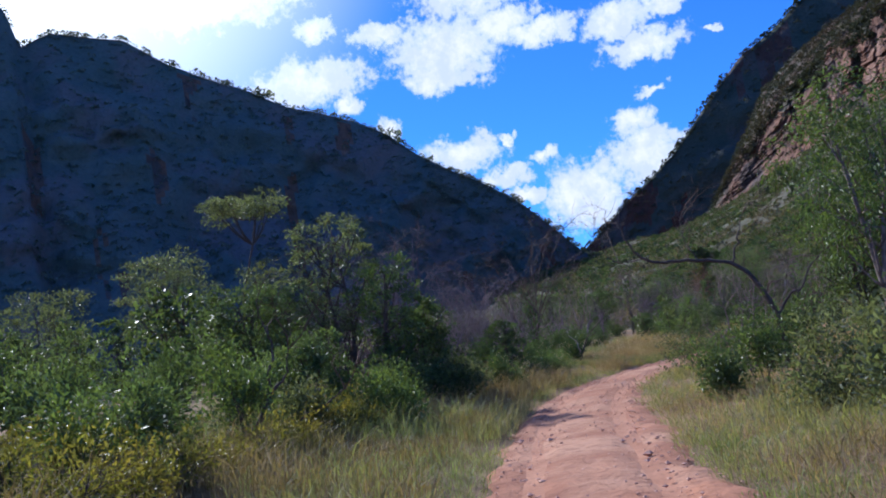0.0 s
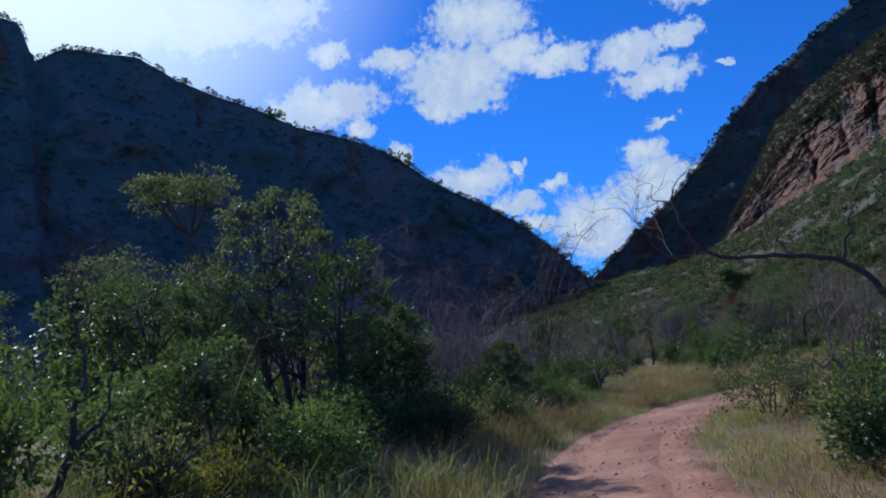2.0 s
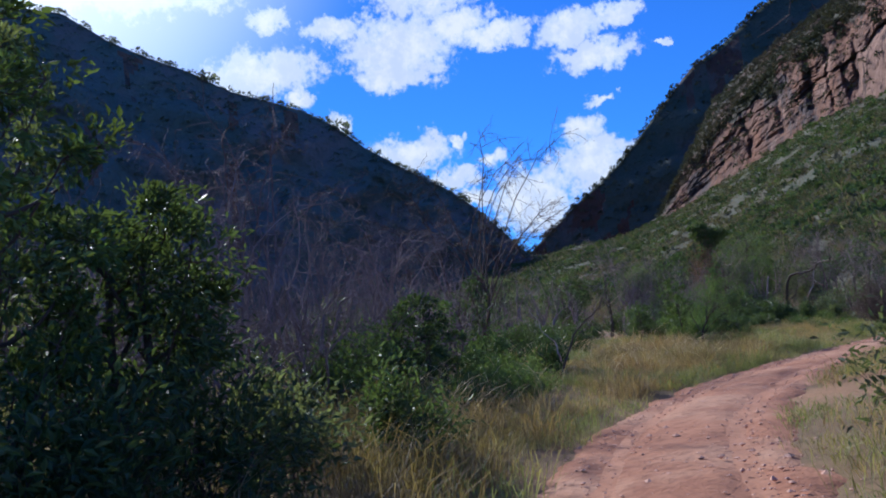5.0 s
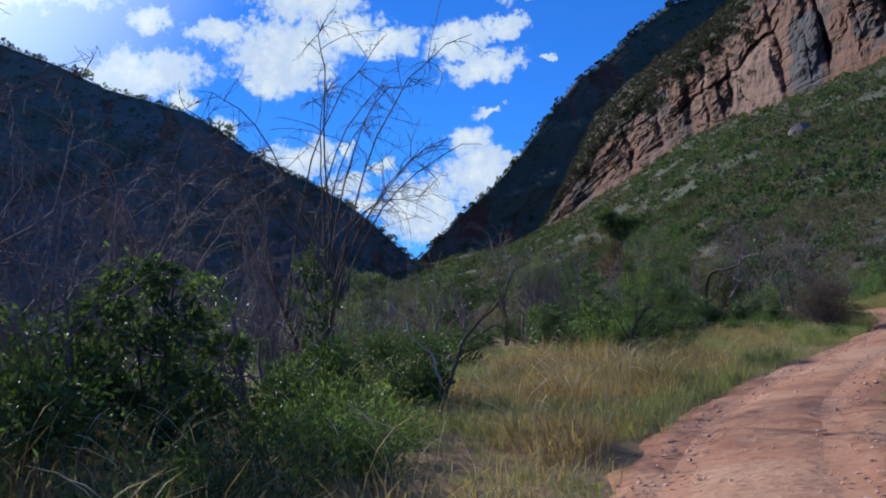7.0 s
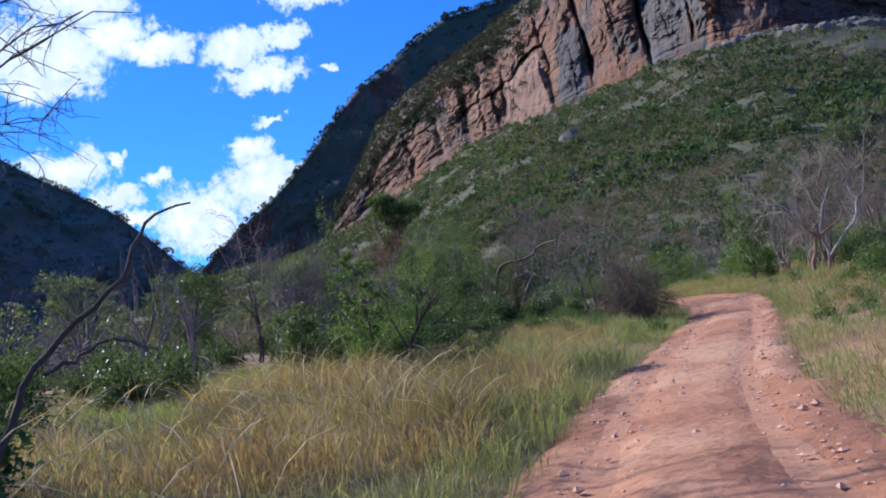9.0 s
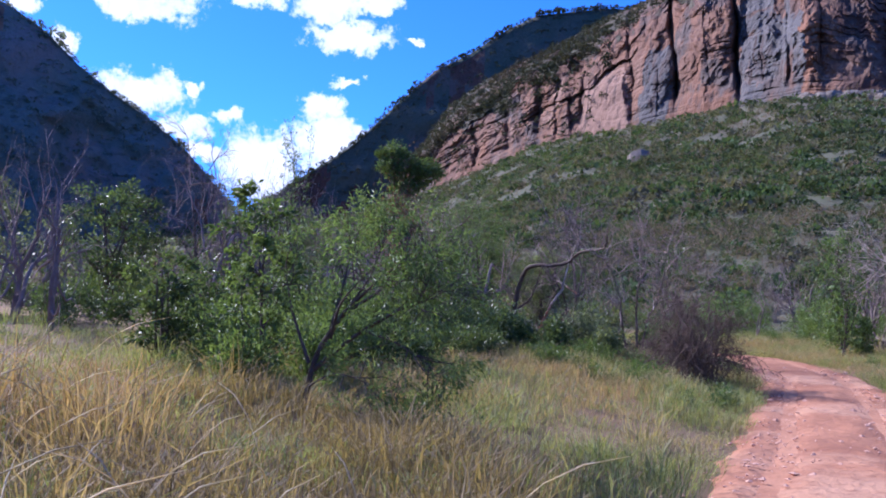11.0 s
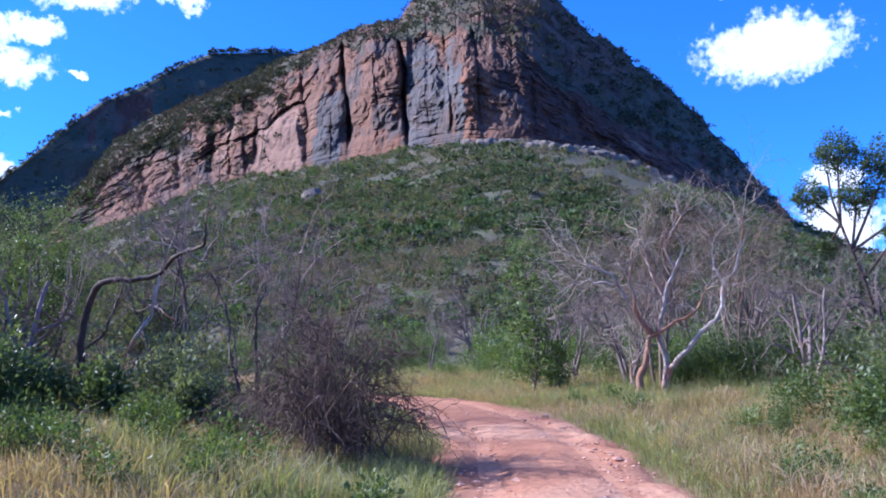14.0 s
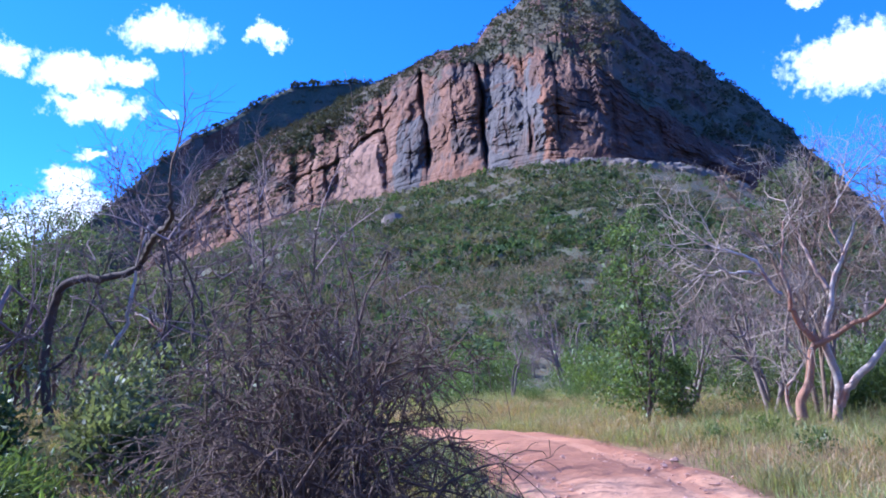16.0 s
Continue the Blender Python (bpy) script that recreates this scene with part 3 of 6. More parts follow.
def mesa(az):
    d = AWAY(az)[:, None]
    v = np.linspace(0, 1, 96)
    zf, zt, zc = d * tan_d(FOOT(az))[:, None] + EYE, 1.05 * d * tan_d(TOP(az))[:, None] + EYE, 1.32 * d * tan_d(CREST(az))[:, None] + EYE
    zt = zt + np.minimum((zt - zf) * 0.10, 2.4) * fbm(az * 1.6, az * 0, 2, 4)[:, None]
    arc = (az * 8.0)[:, None] + 3 * vnoise(v[None] * 4, az[:, None] * 0.8, 2)
    lean = 0.45 * (v[None] - 0.5)
    wander = az[:, None] + lean + 0.22 * vnoise(v[None] * 4, az[:, None] * 0.35, 3) + 0.07 * vnoise(v[None] * 17, az[:, None], 4)
    buttress = sum(dep * np.sqrt(np.clip(1 - ((wander - c) / hw) ** 2, 0, 1)) for c, hw, dep in PILLARS) * np.clip((1.02 - v[None]) * 5, 0.25, 1)
    crack = sum(dep * np.exp(-((wander - c) / hw) ** 2) * np.clip((v[None] - lo) * 9, 0, 1) * np.clip((hi - v[None]) * 9, 0, 1) for c, hw, dep, lo, hi in CRACKS)
    big = 6 * fbm(arc / 34, v[None] * 1.3, 1, 3)
    slabs = 11 * stepped(fbm(arc / 19, v[None] * 2.6, 0, 4), 5) + 6.5 * stepped(fbm(arc / 9, v[None] * 6.0, 3, 3), 4) + 2.4 * stepped(fbm(arc / 4, v[None] * 13, 1, 3), 4)
    # beds that come and go along the face, and a few deep overhangs
    bed = v[None] * 9 + 0.9 * np.sin(v[None] * 13) + 0.5 * fbm(arc / 45, v[None] * 2, 2, 2)
    ledge = (5.6 * LATT[3][np.floor(bed).astype(int) % 64, 3] + 3.8 * np.exp(-(((bed % 1) - 0.5) / 0.09) ** 2)) * np.clip(0.5 + 1.1 * fbm(arc / 24, v[None] * 3, 5, 3), 0, 1.3)
    arch = np.interp(az, [43, 46, 48, 49.6, 50.6], [0.42, 0.5, 0.55, 0.66, 0.72])[:, None] + 0.03 * vnoise(arc / 7, v[None] * 0, 2)
    over = 7 * np.exp(-np.clip((arch - v[None]) / 0.05, -9, 9) ** 2) * (v[None] < arch) * np.interp(az, [43, 44, 50.2, 50.8], [0, 1, 1, 0])[:, None]
    back = 7 * np.clip((np.interp(az, [57.2, 57.5, 59.8, 60.1], [0, 1, 1, 0])[:, None]) * (0.35 + 0.65 * (v[None] > 0.52 + 0.03 * vnoise(arc / 5, v[None], 1))), 0, 1)
    grain = 1.1 * fbm(arc / 3.0, v[None] * 15, 3, 4)
    slab = np.clip((1 - np.abs(az[:, None] - 48.7) / (1.75 - 0.7 * v[None]) - 0.15 * vnoise(v[None] * 9, az[:, None] * 2, 1)) * 6, 0, 1) * np.clip((0.56 - v[None]) * 9, 0, 1)
    relief = (big + slabs + ledge + grain + over + back) * (1 - 0.75 * slab) + crack - buttress + 1.5 * slab - 2
    relief = relief * np.interp(az, [61.6, 63.0], [1.0, 0.55])[:, None]
    grown = np.clip((zt - zf) / 30, 0.08, 1)
    face = d * (1 + 0.05 * v[None] ** 1.1) + relief * np.clip(5 * v, 0.25, 1)[None] * grown
    zface = EYE + (zf + (zt - zf) * v[None] - EYE) * face / (d * (1 + 0.05 * v[None] ** 1.1))
    u = np.linspace(0.02, 1, 46)
    rup = 1.05 * d + 0.27 * d * u[None] + relief[:, -1:] * grown * (1 - u[None])
    x, y = polar(az[:, None], rup, MESA)
    step_up = 0.55 * u[None] ** 0.85 + 0.45 * terraced(np.clip(u[None] + 0.05 * vnoise(az[:, None] * 1.5, u[None] * 3, 1), 0, 1), 5, 0.8)
    zup = zt + (zc - zt) * step_up + 2.2 * fbm(x / 18, y / 18, 3, 4) * np.sin(u * np.pi)[None]
    w = np.linspace(0.05, 1, 16)
    rback, zback = d * (1.32 + 0.5 * w[None]), zc * (1 - 0.9 * w[None] ** 1.3)
    r = np.concatenate([d * 0.985, face, rup, rback], 1)
    z = np.concatenate([zf - 14, zface, zup, zback], 1)
    rows = np.r_[np.full(1, -1.0), v, 1 + u, np.full(len(w), 9.0)]
    patch = fbm(az[:, None] * 0.9, rows[None] * 5, 4, 4)
    reach = np.interp(az, [34, 36, 38.5, 41, 44, 46.5, 49, 66, 72, 95], [0.2, 0.6, 0.82, 0.86, 0.88, 0.93, 0.97, 0.98, 0.95, 0.9])[:, None]
    band = (rows[None] > -0.5) & (rows[None] < reach + 0.17 * patch) | (rows[None] > 1) & (rows[None] < 2) & (patch > 0.42)
    band = band.astype(int)
    wide, tall_ = az[:, None] + 0 * rows[None], rows[None] + 0 * az[:, None]
    band[(band == 1) & (np.abs(wide - 58.9 + 0.5 * patch) < 1.9) & (tall_ < 0.8 + 0.2 * patch)] = 2
    band[(band == 1) & (np.abs(wide - 48.7) < 1.7 - 0.6 * tall_ + 0.2 * patch) & (tall_ < 0.6)] = 3
    band[(band == 1) & (np.abs(wide - 51.9 + 0.4 * patch) < 1.0) & (tall_ < 0.55 + 0.15 * patch)] = 2
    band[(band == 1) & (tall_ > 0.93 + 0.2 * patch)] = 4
    # right-hand flank: its shade is painted in with the darker rock
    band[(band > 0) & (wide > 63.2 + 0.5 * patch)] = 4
    return r, z, band


mesa_mountain = mountain("mountain", "red sandstone mesa with a sheer cliff and scrubby top", 33.5, 95, 0.09, mesa, [MESA_SCRUB, CLIFF, GREY_CLIFF, PALE_CLIFF, DARK_SHADE_CLIFF], MESA)
mesa_mountain.data.polygons.foreach_set("use_smooth", np.zeros(len(mesa_mountain.data.polygons), bool))


# ---------- plants: builders ----------
def unit(v):
    return v / np.maximum(np.linalg.norm(v, axis=-1, keepdims=True), 1e-9)


def tube(path, radii, sides):
    """Vertices and quads of a tapered tube along a path."""
    path, n = np.asarray(path), len(path)
    t = unit(np.gradient(path, axis=0))
    ref = np.array([0.31, 0.17, 0.93]) if abs(t[0, 2]) < 0.8 else np.array([0.93, 0.17, 0.31])
    a = unit(np.cross(t, ref))
    b = np.cross(t, a)
    ang = np.linspace(0, 2 * np.pi, sides, endpoint=False)
    ring = a[:, None] * np.cos(ang)[None, :, None] + b[:, None] * np.sin(ang)[None, :, None]
    v = path[:, None] + ring * np.asarray(radii)[:, None, None]
    i, j = np.meshgrid(np.arange(n - 1), np.arange(sides), indexing="ij")
    q = np.stack([i * sides + j, i * sides + (j + 1) % sides, (i + 1) * sides + (j + 1) % sides, (i + 1) * sides + j], -1).reshape(-1, 4)
    return v.reshape(-1, 3), q


def tubes_mesh(name, limbs, mat):
    vs, fs, n = [], [], 0
    for path, radii, sides in limbs:
        v, q = tube(path, radii, sides)
        vs.append(v)
        fs.append(q + n)
        n += len(v)
    return mesh_from(name, np.concatenate(vs), np.concatenate(fs), mat)


def grow(g, start, way, length, rad, level, levels, kids, wobble, rise, limbs, spread=0.8, shrink=0.62, bough=-1):
    """One limb and its branches, into limbs: (path, radii, level, bough). A bough is a first-order branch with all it bears."""
    n = 3 if level >= max(levels, 2) else (8, 5, 4, 4)[min(level, 3)]
    p, d = [np.array(start, float)], unit(np.array(way, float))
    for _ in range(n - 1):
        d = unit(d + g.normal(0, wobble, 3) + np.array([0, 0, rise]))
        p.append(p[-1] + d * length / (n - 1))
    p = np.array(p)
    limbs.append((p, np.linspace(rad, rad * (0.5 if level < levels else 0.3), n), level, bough))
    if level >= levels:
        return
    for k in range(kids[level]):
        f = g.uniform(0.3, 1.0) if k else 1.0
        i = f * (n - 1)
        i0 = min(int(i), n - 2)
        at = p[i0] + (p[i0 + 1] - p[i0]) * (i - i0)
        ax = unit(p[i0 + 1] - p[i0])
        side = unit(np.cross(ax, g.normal(0, 1, 3)))
        out = unit(ax * (1 - 0.5 * spread) + side * spread * g.uniform(0.6, 1.2))
        b = bough if level else max(q[3] for q in limbs) + 1
        grow(g, at, out, length * shrink * g.uniform(0.7, 1.25), max(rad * (1 - 0.5 * f) * 0.62, 0.0035), level + 1, levels, kids, wobble, rise, limbs, spread, shrink, b)


def leaves(g, at, way, size, slim=0.42, droop=0.0, plain=False):
    """Leaves at points, as vertices and faces: folded ones of two triangles, or plain ones of one."""
    n = len(at)
    d = unit(way + g.normal(0, 0.55, (n, 3)) + np.array([0, 0, -droop]))
    s = unit(np.cross(d, g.normal(0, 1, (n, 3)) + np.array([0, 0, 1.2])))
    up = np.cross(s, d)
    ln = size * g.uniform(0.6, 1.4, (n, 1))
    if plain:
        v = np.stack([at, at + d * ln * 0.75 + s * ln * slim * 0.6, at + d * ln - s * ln * slim * 0.45], 1)
        return v.reshape(-1, 3), np.arange(3 * n).reshape(-1, 3)
    mid = at + d * ln * 0.5
    v = np.stack([at, mid + s * ln * slim * 0.5 + up * ln * 0.10, at + d * ln - up * ln * 0.08, mid - s * ln * slim * 0.5 + up * ln * 0.10], 1)
    k = np.arange(n)[:, None] * 4
    f = np.concatenate([k + np.array([[0, 1, 2]]), k + np.array([[0, 2, 3]])], 1).reshape(-1, 3)
    return v.reshape(-1, 3), f


def crown_points(g, limbs, low, per, sigma, flat):
    at, way = [], []
    for p, r, lv, b in limbs:
        if lv < low:
            continue
        m = max(1, int(per * g.uniform(0.6, 1.4)))
        f = g.uniform(0.2, 1.0, m) * (len(p) - 1)
        i = np.minimum(f.astype(int), len(p) - 2)
        q = p[i] + (p[i + 1] - p[i]) * (f - i)[:, None]
        at.append(q + np.clip(g.normal(0, sigma, (m, 3)), -1.6 * sigma, 1.6 * sigma) * np.array([1, 1, flat]))
        way.append(np.repeat(unit(p[-1] - p[0])[None], m, 0))
    return np.concatenate(at), np.concatenate(way)


def plant(name, g, stems, bark, leaf, label, category, levels=3, kids=(4, 4, 4), wobble=0.16, rise=0.05, low=2, per=16, sigma=0.12, size=0.1, slim=0.42,
          spread=0.8, shrink=0.62, droop=0.0, sides=(7, 5, 3, 3), trunk_name="trunk", crown_name="crown", flat=1.0, boughs=False, tall=0.0, plain=False, wide=0.0):
    """A woody plant standing at the origin. stems: rows of way, length, radius. tall: its height in metres, reached by scaling."""
    base = new(name)
    limbs = []
    for way, length, rad in stems:
        grow(g, (0, 0, -0.2), way, length, rad, 0, levels, kids, wobble, rise, limbs, spread, shrink)
    if tall:
        k = tall / np.percentile([p[-1, 2] for p, r, lv, b in limbs if lv == levels], 96)
        w = wide / np.percentile([np.hypot(*p[-1, :2]) for p, r, lv, b in limbs if lv == levels], 92) if wide else k
        limbs = [(p * np.array([w, w, k]), r * min(k, 1.2), lv, b) for p, r, lv, b in limbs]
    limbs = [(np.stack([p[:, 0], p[:, 1], np.maximum(p[:, 2], -0.2 if lv == 0 else 0.04)], 1), r, lv, b) for p, r, lv, b in limbs]
    drawn = [q for q in limbs if q[2] < levels] if leaf and (levels == 3 or plain) else limbs
    if boughs:
        part(trunk_name, tubes_mesh(trunk_name, [(p, r, sides[lv]) for p, r, lv, b in limbs if lv == 0], bark), base)
        for k in sorted({b for p, r, lv, b in limbs if lv}):
            part("branch", tubes_mesh("branch", [(p, r, sides[min(lv, 3)]) for p, r, lv, b in limbs if lv and b == k], bark), base)
    else:
        part(trunk_name, tubes_mesh(trunk_name, [(p, r, sides[min(lv, 3)]) for p, r, lv, b in drawn], bark), base)
    if leaf:
        at, way = crown_points(g, limbs, low, per, sigma, flat)
        keep = at[:, 2] > 0.05
        v, f = leaves(g, at[keep], way[keep], size, slim, droop, plain)
        part(crown_name, mesh_from(crown_name, v, f, leaf, False), base)
    return tagged(base, label, category)


def acacia(g, tall, layers, label, leaf_mat, bark, dense=520, thick=0.16, rad0=0.1):
    """An umbrella tree: flat leafy layers on spreading limbs. layers: shift along x and y, height and radius as shares of tall."""
    base = new("tree")
    top = np.array([layers[0][0], layers[0][1], layers[0][2] * 0.93]) * tall
    t = np.linspace(0, 1, 9)[:, None]
    trunk = top * t + np.array([0.05, -0.04, 0]) * tall * np.sin(t * 5) + np.array([0, 0, -0.2]) * (1 - t)
    part("trunk", tubes_mesh("trunk", [(trunk, np.linspace(rad0, rad0 * 0.35, 9), 7)], bark), base)
    at = []
    for dx, dy, hz, rad in layers:
        c, rad = np.array([dx, dy, hz]) * tall, rad * tall
        start = trunk[g.integers(4, 7)]
        limbs = [(start + (c - start) * np.linspace(0, 1, 5)[:, None], np.linspace(0.04, 0.02, 5), 5)]
        for k in range(9):
            a = 2 * np.pi * k / 9 + g.uniform(-0.3, 0.3)
            e = c + np.array([np.cos(a), np.sin(a), 0.12]) * rad * g.uniform(0.6, 1.0)
            u = np.linspace(0, 1, 5)[:, None]
            limbs.append((c + (e - c) * u - np.array([0, 0, 0.18 * rad]) * (1 - u), np.linspace(0.018, 0.006, 5), 3))
        part("branch", tubes_mesh("branch", limbs, bark), base)
        n = int(dense * rad * rad * 3)
        a, u = g.uniform(0, 2 * np.pi, n), np.sqrt(g.random(n))
        lobe = 0.78 + 0.25 * np.sin(3 * a + dx * 9) * np.sin(5 * a + 1)
        r = rad * u * lobe
        clump = 0.5 * rad * np.abs(vnoise(r * np.cos(a) * 3 / rad + dx, r * np.sin(a) * 3 / rad, 2)) * 0.35
        at.append(c + np.stack([r * np.cos(a), r * np.sin(a), thick * rad * (1 - u ** 2) * (1 if thick < 0.3 else g.uniform(-1, 1, n)) + clump + g.normal(0, 0.05 * rad, n)], 1))
    at = np.concatenate(at)
    v, f = leaves(g, at, g.normal(0, 1, at.shape) * np.array([1, 1, 0.5]), 0.085, 0.4)
    part("crown", mesh_from("crown", v, f, leaf_mat, False), base)
    return tagged(base, label, "tree")


def set_at(ob, x, y, scale=1.0, turn=0.0, sink=0.0, lean=(0, 0)):
    z = float(height(x, y)) - sink
    return pose(x, y, z, lean[0], lean[1], turn) @ Matrix.Scale(scale, 4)


def place(ob, spots, group=""):
    """Moves the first plant to the first spot and copies it to the others. spots: x, y, scale, turn."""
    for i, (x, y, s, turn) in enumerate(spots):
        m = set_at(ob, x, y, s, turn)
        o = ob if i == 0 else copy_thing(ob, m)
        o.matrix_basis = m
        if group:
            o["group"] = group


def tufts(name, g, xs, ys, hgt, blades, mat, label, spread=0.16, wide=0.012, bend=0.35, plume=0.0):
    """Grass tufts joined into one mesh: slim bent blades. plume: how far the tips hang over."""
    n = len(xs)
    k = n * blades
    x0, y0 = np.repeat(xs, blades), np.repeat(ys, blades)
    h = np.repeat(hgt, blades) * g.uniform(0.4, 1.15, k)
    a = g.uniform(0, 2 * np.pi, k)
    rr = spread * np.sqrt(g.random(k))
    bx, by = x0 + rr * np.cos(a), y0 + rr * np.sin(a)
    bz = np.repeat(height(xs, ys), blades) - 0.03
    a2 = a + g.normal(0, 0.9, k)
    lean = bend * h * g.uniform(0.1, 1.3, k)
    dx, dy = np.cos(a2), np.sin(a2)
    w = wide * g.uniform(0.6, 1.5, k)
    fa = g.uniform(0, 2 * np.pi, k)
    sx, sy = np.cos(fa) * w, np.sin(fa) * w
    v = np.empty((k, 4, 3))
    v[:, 0] = np.stack([bx, by, bz], 1)
    mx, my, mz = bx + dx * lean * 0.3, by + dy * lean * 0.3, bz + h * 0.58
    v[:, 1] = np.stack([mx + sx, my + sy, mz], 1)
    v[:, 2] = np.stack([mx - sx, my - sy, mz], 1)
    v[:, 3] = np.stack([bx + dx * lean, by + dy * lean, bz + h * (0.97 - plume * g.random(k))], 1)
    b = np.arange(k)[:, None] * 4
    f = np.concatenate([b + np.array([[0, 1, 2]]), b + np.array([[1, 3, 2]])], 1).reshape(-1, 3)
    return tagged(new(name, mesh_from(name, v.reshape(-1, 3), f, mat, False)), label, "grass", kind="stuff")


def seed_stalks(name, g, xs, ys, hgt, mat, label):
    """Tall stalks that bow over and end in a feathery head, joined into one mesh."""
    vs, fs, n = [], [], 0
    for x, y, h, z in zip(xs, ys, hgt, height(xs, ys)):
        t = g.uniform(0, 2 * np.pi)
        d = np.array([np.cos(t), np.sin(t), 0])
        u = np.linspace(0, 1, 7)[:, None]
        reach = h * g.uniform(0.3, 0.9)
        path = np.array([x, y, z]) + d * reach * u ** 2 + np.array([0, 0, 1]) * h * (1.25 * u - 0.35 * u ** 3)
        q, f = tube(path, np.r_[0.002, 0.002, 0.0018, 0.0018, 0.0032, 0.0048, 0.0012], 3)
        vs.append(q)
        fs.append(f + n)
        n += len(q)
    return tagged(new(name, mesh_from(name, np.concatenate(vs), np.concatenate(fs), mat)), label, "grass", kind="stuff")


def clumps(name, g, x, y, z, size, per, leaf_size, mat, label, flat=0.75, slim=0.9):
    """Distant bushes joined into one mesh: each is a lumpy cluster of leaf sprays."""
    n = len(x)
    d = unit(g.normal(0, 1, (n, per, 3)))
    d[:, :, 2] = np.abs(d[:, :, 2]) * 0.95 - 0.12
    lump = 0.72 + 0.4 * g.random((n, per, 1))
    at = np.stack([x, y, z], 1)[:, None] + d * lump * size[:, None, None] * np.array([1, 1, flat * 1.3])
    at = at.reshape(-1, 3)
    v, f = leaves(g, at, d.reshape(-1, 3), leaf_size, slim, plain=True)
    sc = np.repeat(np.repeat(size, per), 3)[:, None] / np.mean(size)
    v = np.repeat(at, 3, 0) + (v - np.repeat(at, 3, 0)) * sc * 1.25
    return tagged(new(name, mesh_from(name, v, f, mat, False)), label, "bushes", kind="stuff")


# ---------- plants: set out ----------
g = np.random.default_rng(11)


def scatter(n, xr, yr, lo, hi, side=0):
    """Random spots whose distance from the track lies between lo and hi. side: 1 left, -1 right."""
    x, y = g.uniform(*xr, n), g.uniform(*yr, n)
    o = offset(x, y)
    ok = (np.abs(o) > lo) & (np.abs(o) < hi) & ((side == 0) | (np.sign(o) == side))
    return x[ok], y[ok], o[ok]


def polar_scatter(n, a0, a1, r0, r1):
    return g.uniform(a0, a1, n), np.sqrt(g.uniform(r0 ** 2, r1 ** 2, n))


# the slope below the cliff, near and far
for n, r0, r1, per, leaf, s0, s1 in ((1050, 50, 130, 150, 0.27, 0.7, 1.8), (4600, 130, 270, 84, 0.5, 0.9, 2.3), (15000, 270, 900, 34, 0.9, 1.2, 2.9)):
    a, r = polar_scatter(n, 18, 105, r0, r1)
    ok = (r < AWAY(a) * 0.99) & ((a < 65) | (a > 76) | (r < AWAY(a) * 0.66) | (g.random(n) < 0.3))
    x, y = polar(a[ok], r[ok], MESA)
    kind = g.random(len(x)) + 0.25 * fbm(x / 60, y / 60, 5, 3)
    for low, high, mat, label, grow_by in ((-9, 0.2, LEAF_FAR_DARK, "dark green bushes covering the slope below the cliff", 1.15), (0.2, 0.72, LEAF_FAR, "green bushes covering the slope below the cliff", 1.0),
                                           (0.72, 9, LEAF_FAR_GREY, "grey-green bushes covering the slope below the cliff", 0.8)):
        p = (kind >= low) & (kind < high)
        clumps("hillside_bushes", g, x[p], y[p], height(x[p], y[p]), g.uniform(s0, s1, p.sum()) * grow_by, per, leaf, mat, label)

# leafless scrub between the bushes
for n, r0, r1, per, leaf, s0, s1 in ((1500, 45, 120, 90, 0.55, 0.9, 2.0), (3200, 120, 420, 40, 1.1, 1.0, 2.6), (2000, 380, 900, 22, 1.8, 1.2, 3.2)):
    a, r = polar_scatter(n, 8, 100, r0, r1)
    x, y = polar(a, r, MESA)
    clumps("leafless_scrub", g, x, y, height(x, y), g.uniform(s0, s1, len(x)), per, leaf, TWIG_HAZE, "grey leafless scrub on the lower slope", 1.0, 0.07)

# the shaded mountain across the valley: bushes stand on its own sheet
def on_sheet(ob, n, lo, hi, c=VALE):
    """Random corners of a mountain's sheet between two azimuths, seen from the valley."""
    co = np.empty(len(ob.data.vertices) * 3, np.float32)
    ob.data.vertices.foreach_get("co", co)
    co = co.reshape(-1, 3)
    a, r = from_place(co[:, 0], co[:, 1], c)
    pick = np.flatnonzero((a > lo) & (a < hi) & (co[:, 2] > 12))
    return co[g.choice(pick, n)] + g.normal(0, 1.5, (n, 3)) * np.array([1, 1, 0])


q = on_sheet(mesa_mountain, 5200, 34, 49, MESA)
a, r = from_place(q[:, 0], q[:, 1], MESA)
low, high = AWAY(a) * tan_d(FOOT(a)) + EYE, 1.05 * AWAY(a) * tan_d(TOP(a)) + EYE
q = q[(q[:, 2] > low + (high - low) * (0.78 + 0.3 * fbm(a * 1.3, q[:, 2] / 9, 2, 3))) | (g.random(len(q)) < 0.06)]
clumps("mountain_bushes", g, *q.T, g.uniform(1.2, 3.2, len(q)), 26, 1.1, LEAF_MESA, "scrub clinging to the low end of the cliff")
q = on_sheet(left_mountain, 9000, -28, 26)
clumps("mountain_bushes", g, *q.T, g.uniform(1.0, 3.0, len(q)), 22, 1.1, LEAF_HAZE, "dark bushes on the shaded mountainside")
q = on_sheet(far_mountain, 2600, 24, 52)
clumps("mountain_bushes", g, *q.T, g.uniform(1.2, 3.8, len(q)), 20, 1.4, LEAF_MESA, "dark bushes on the distant ridge")
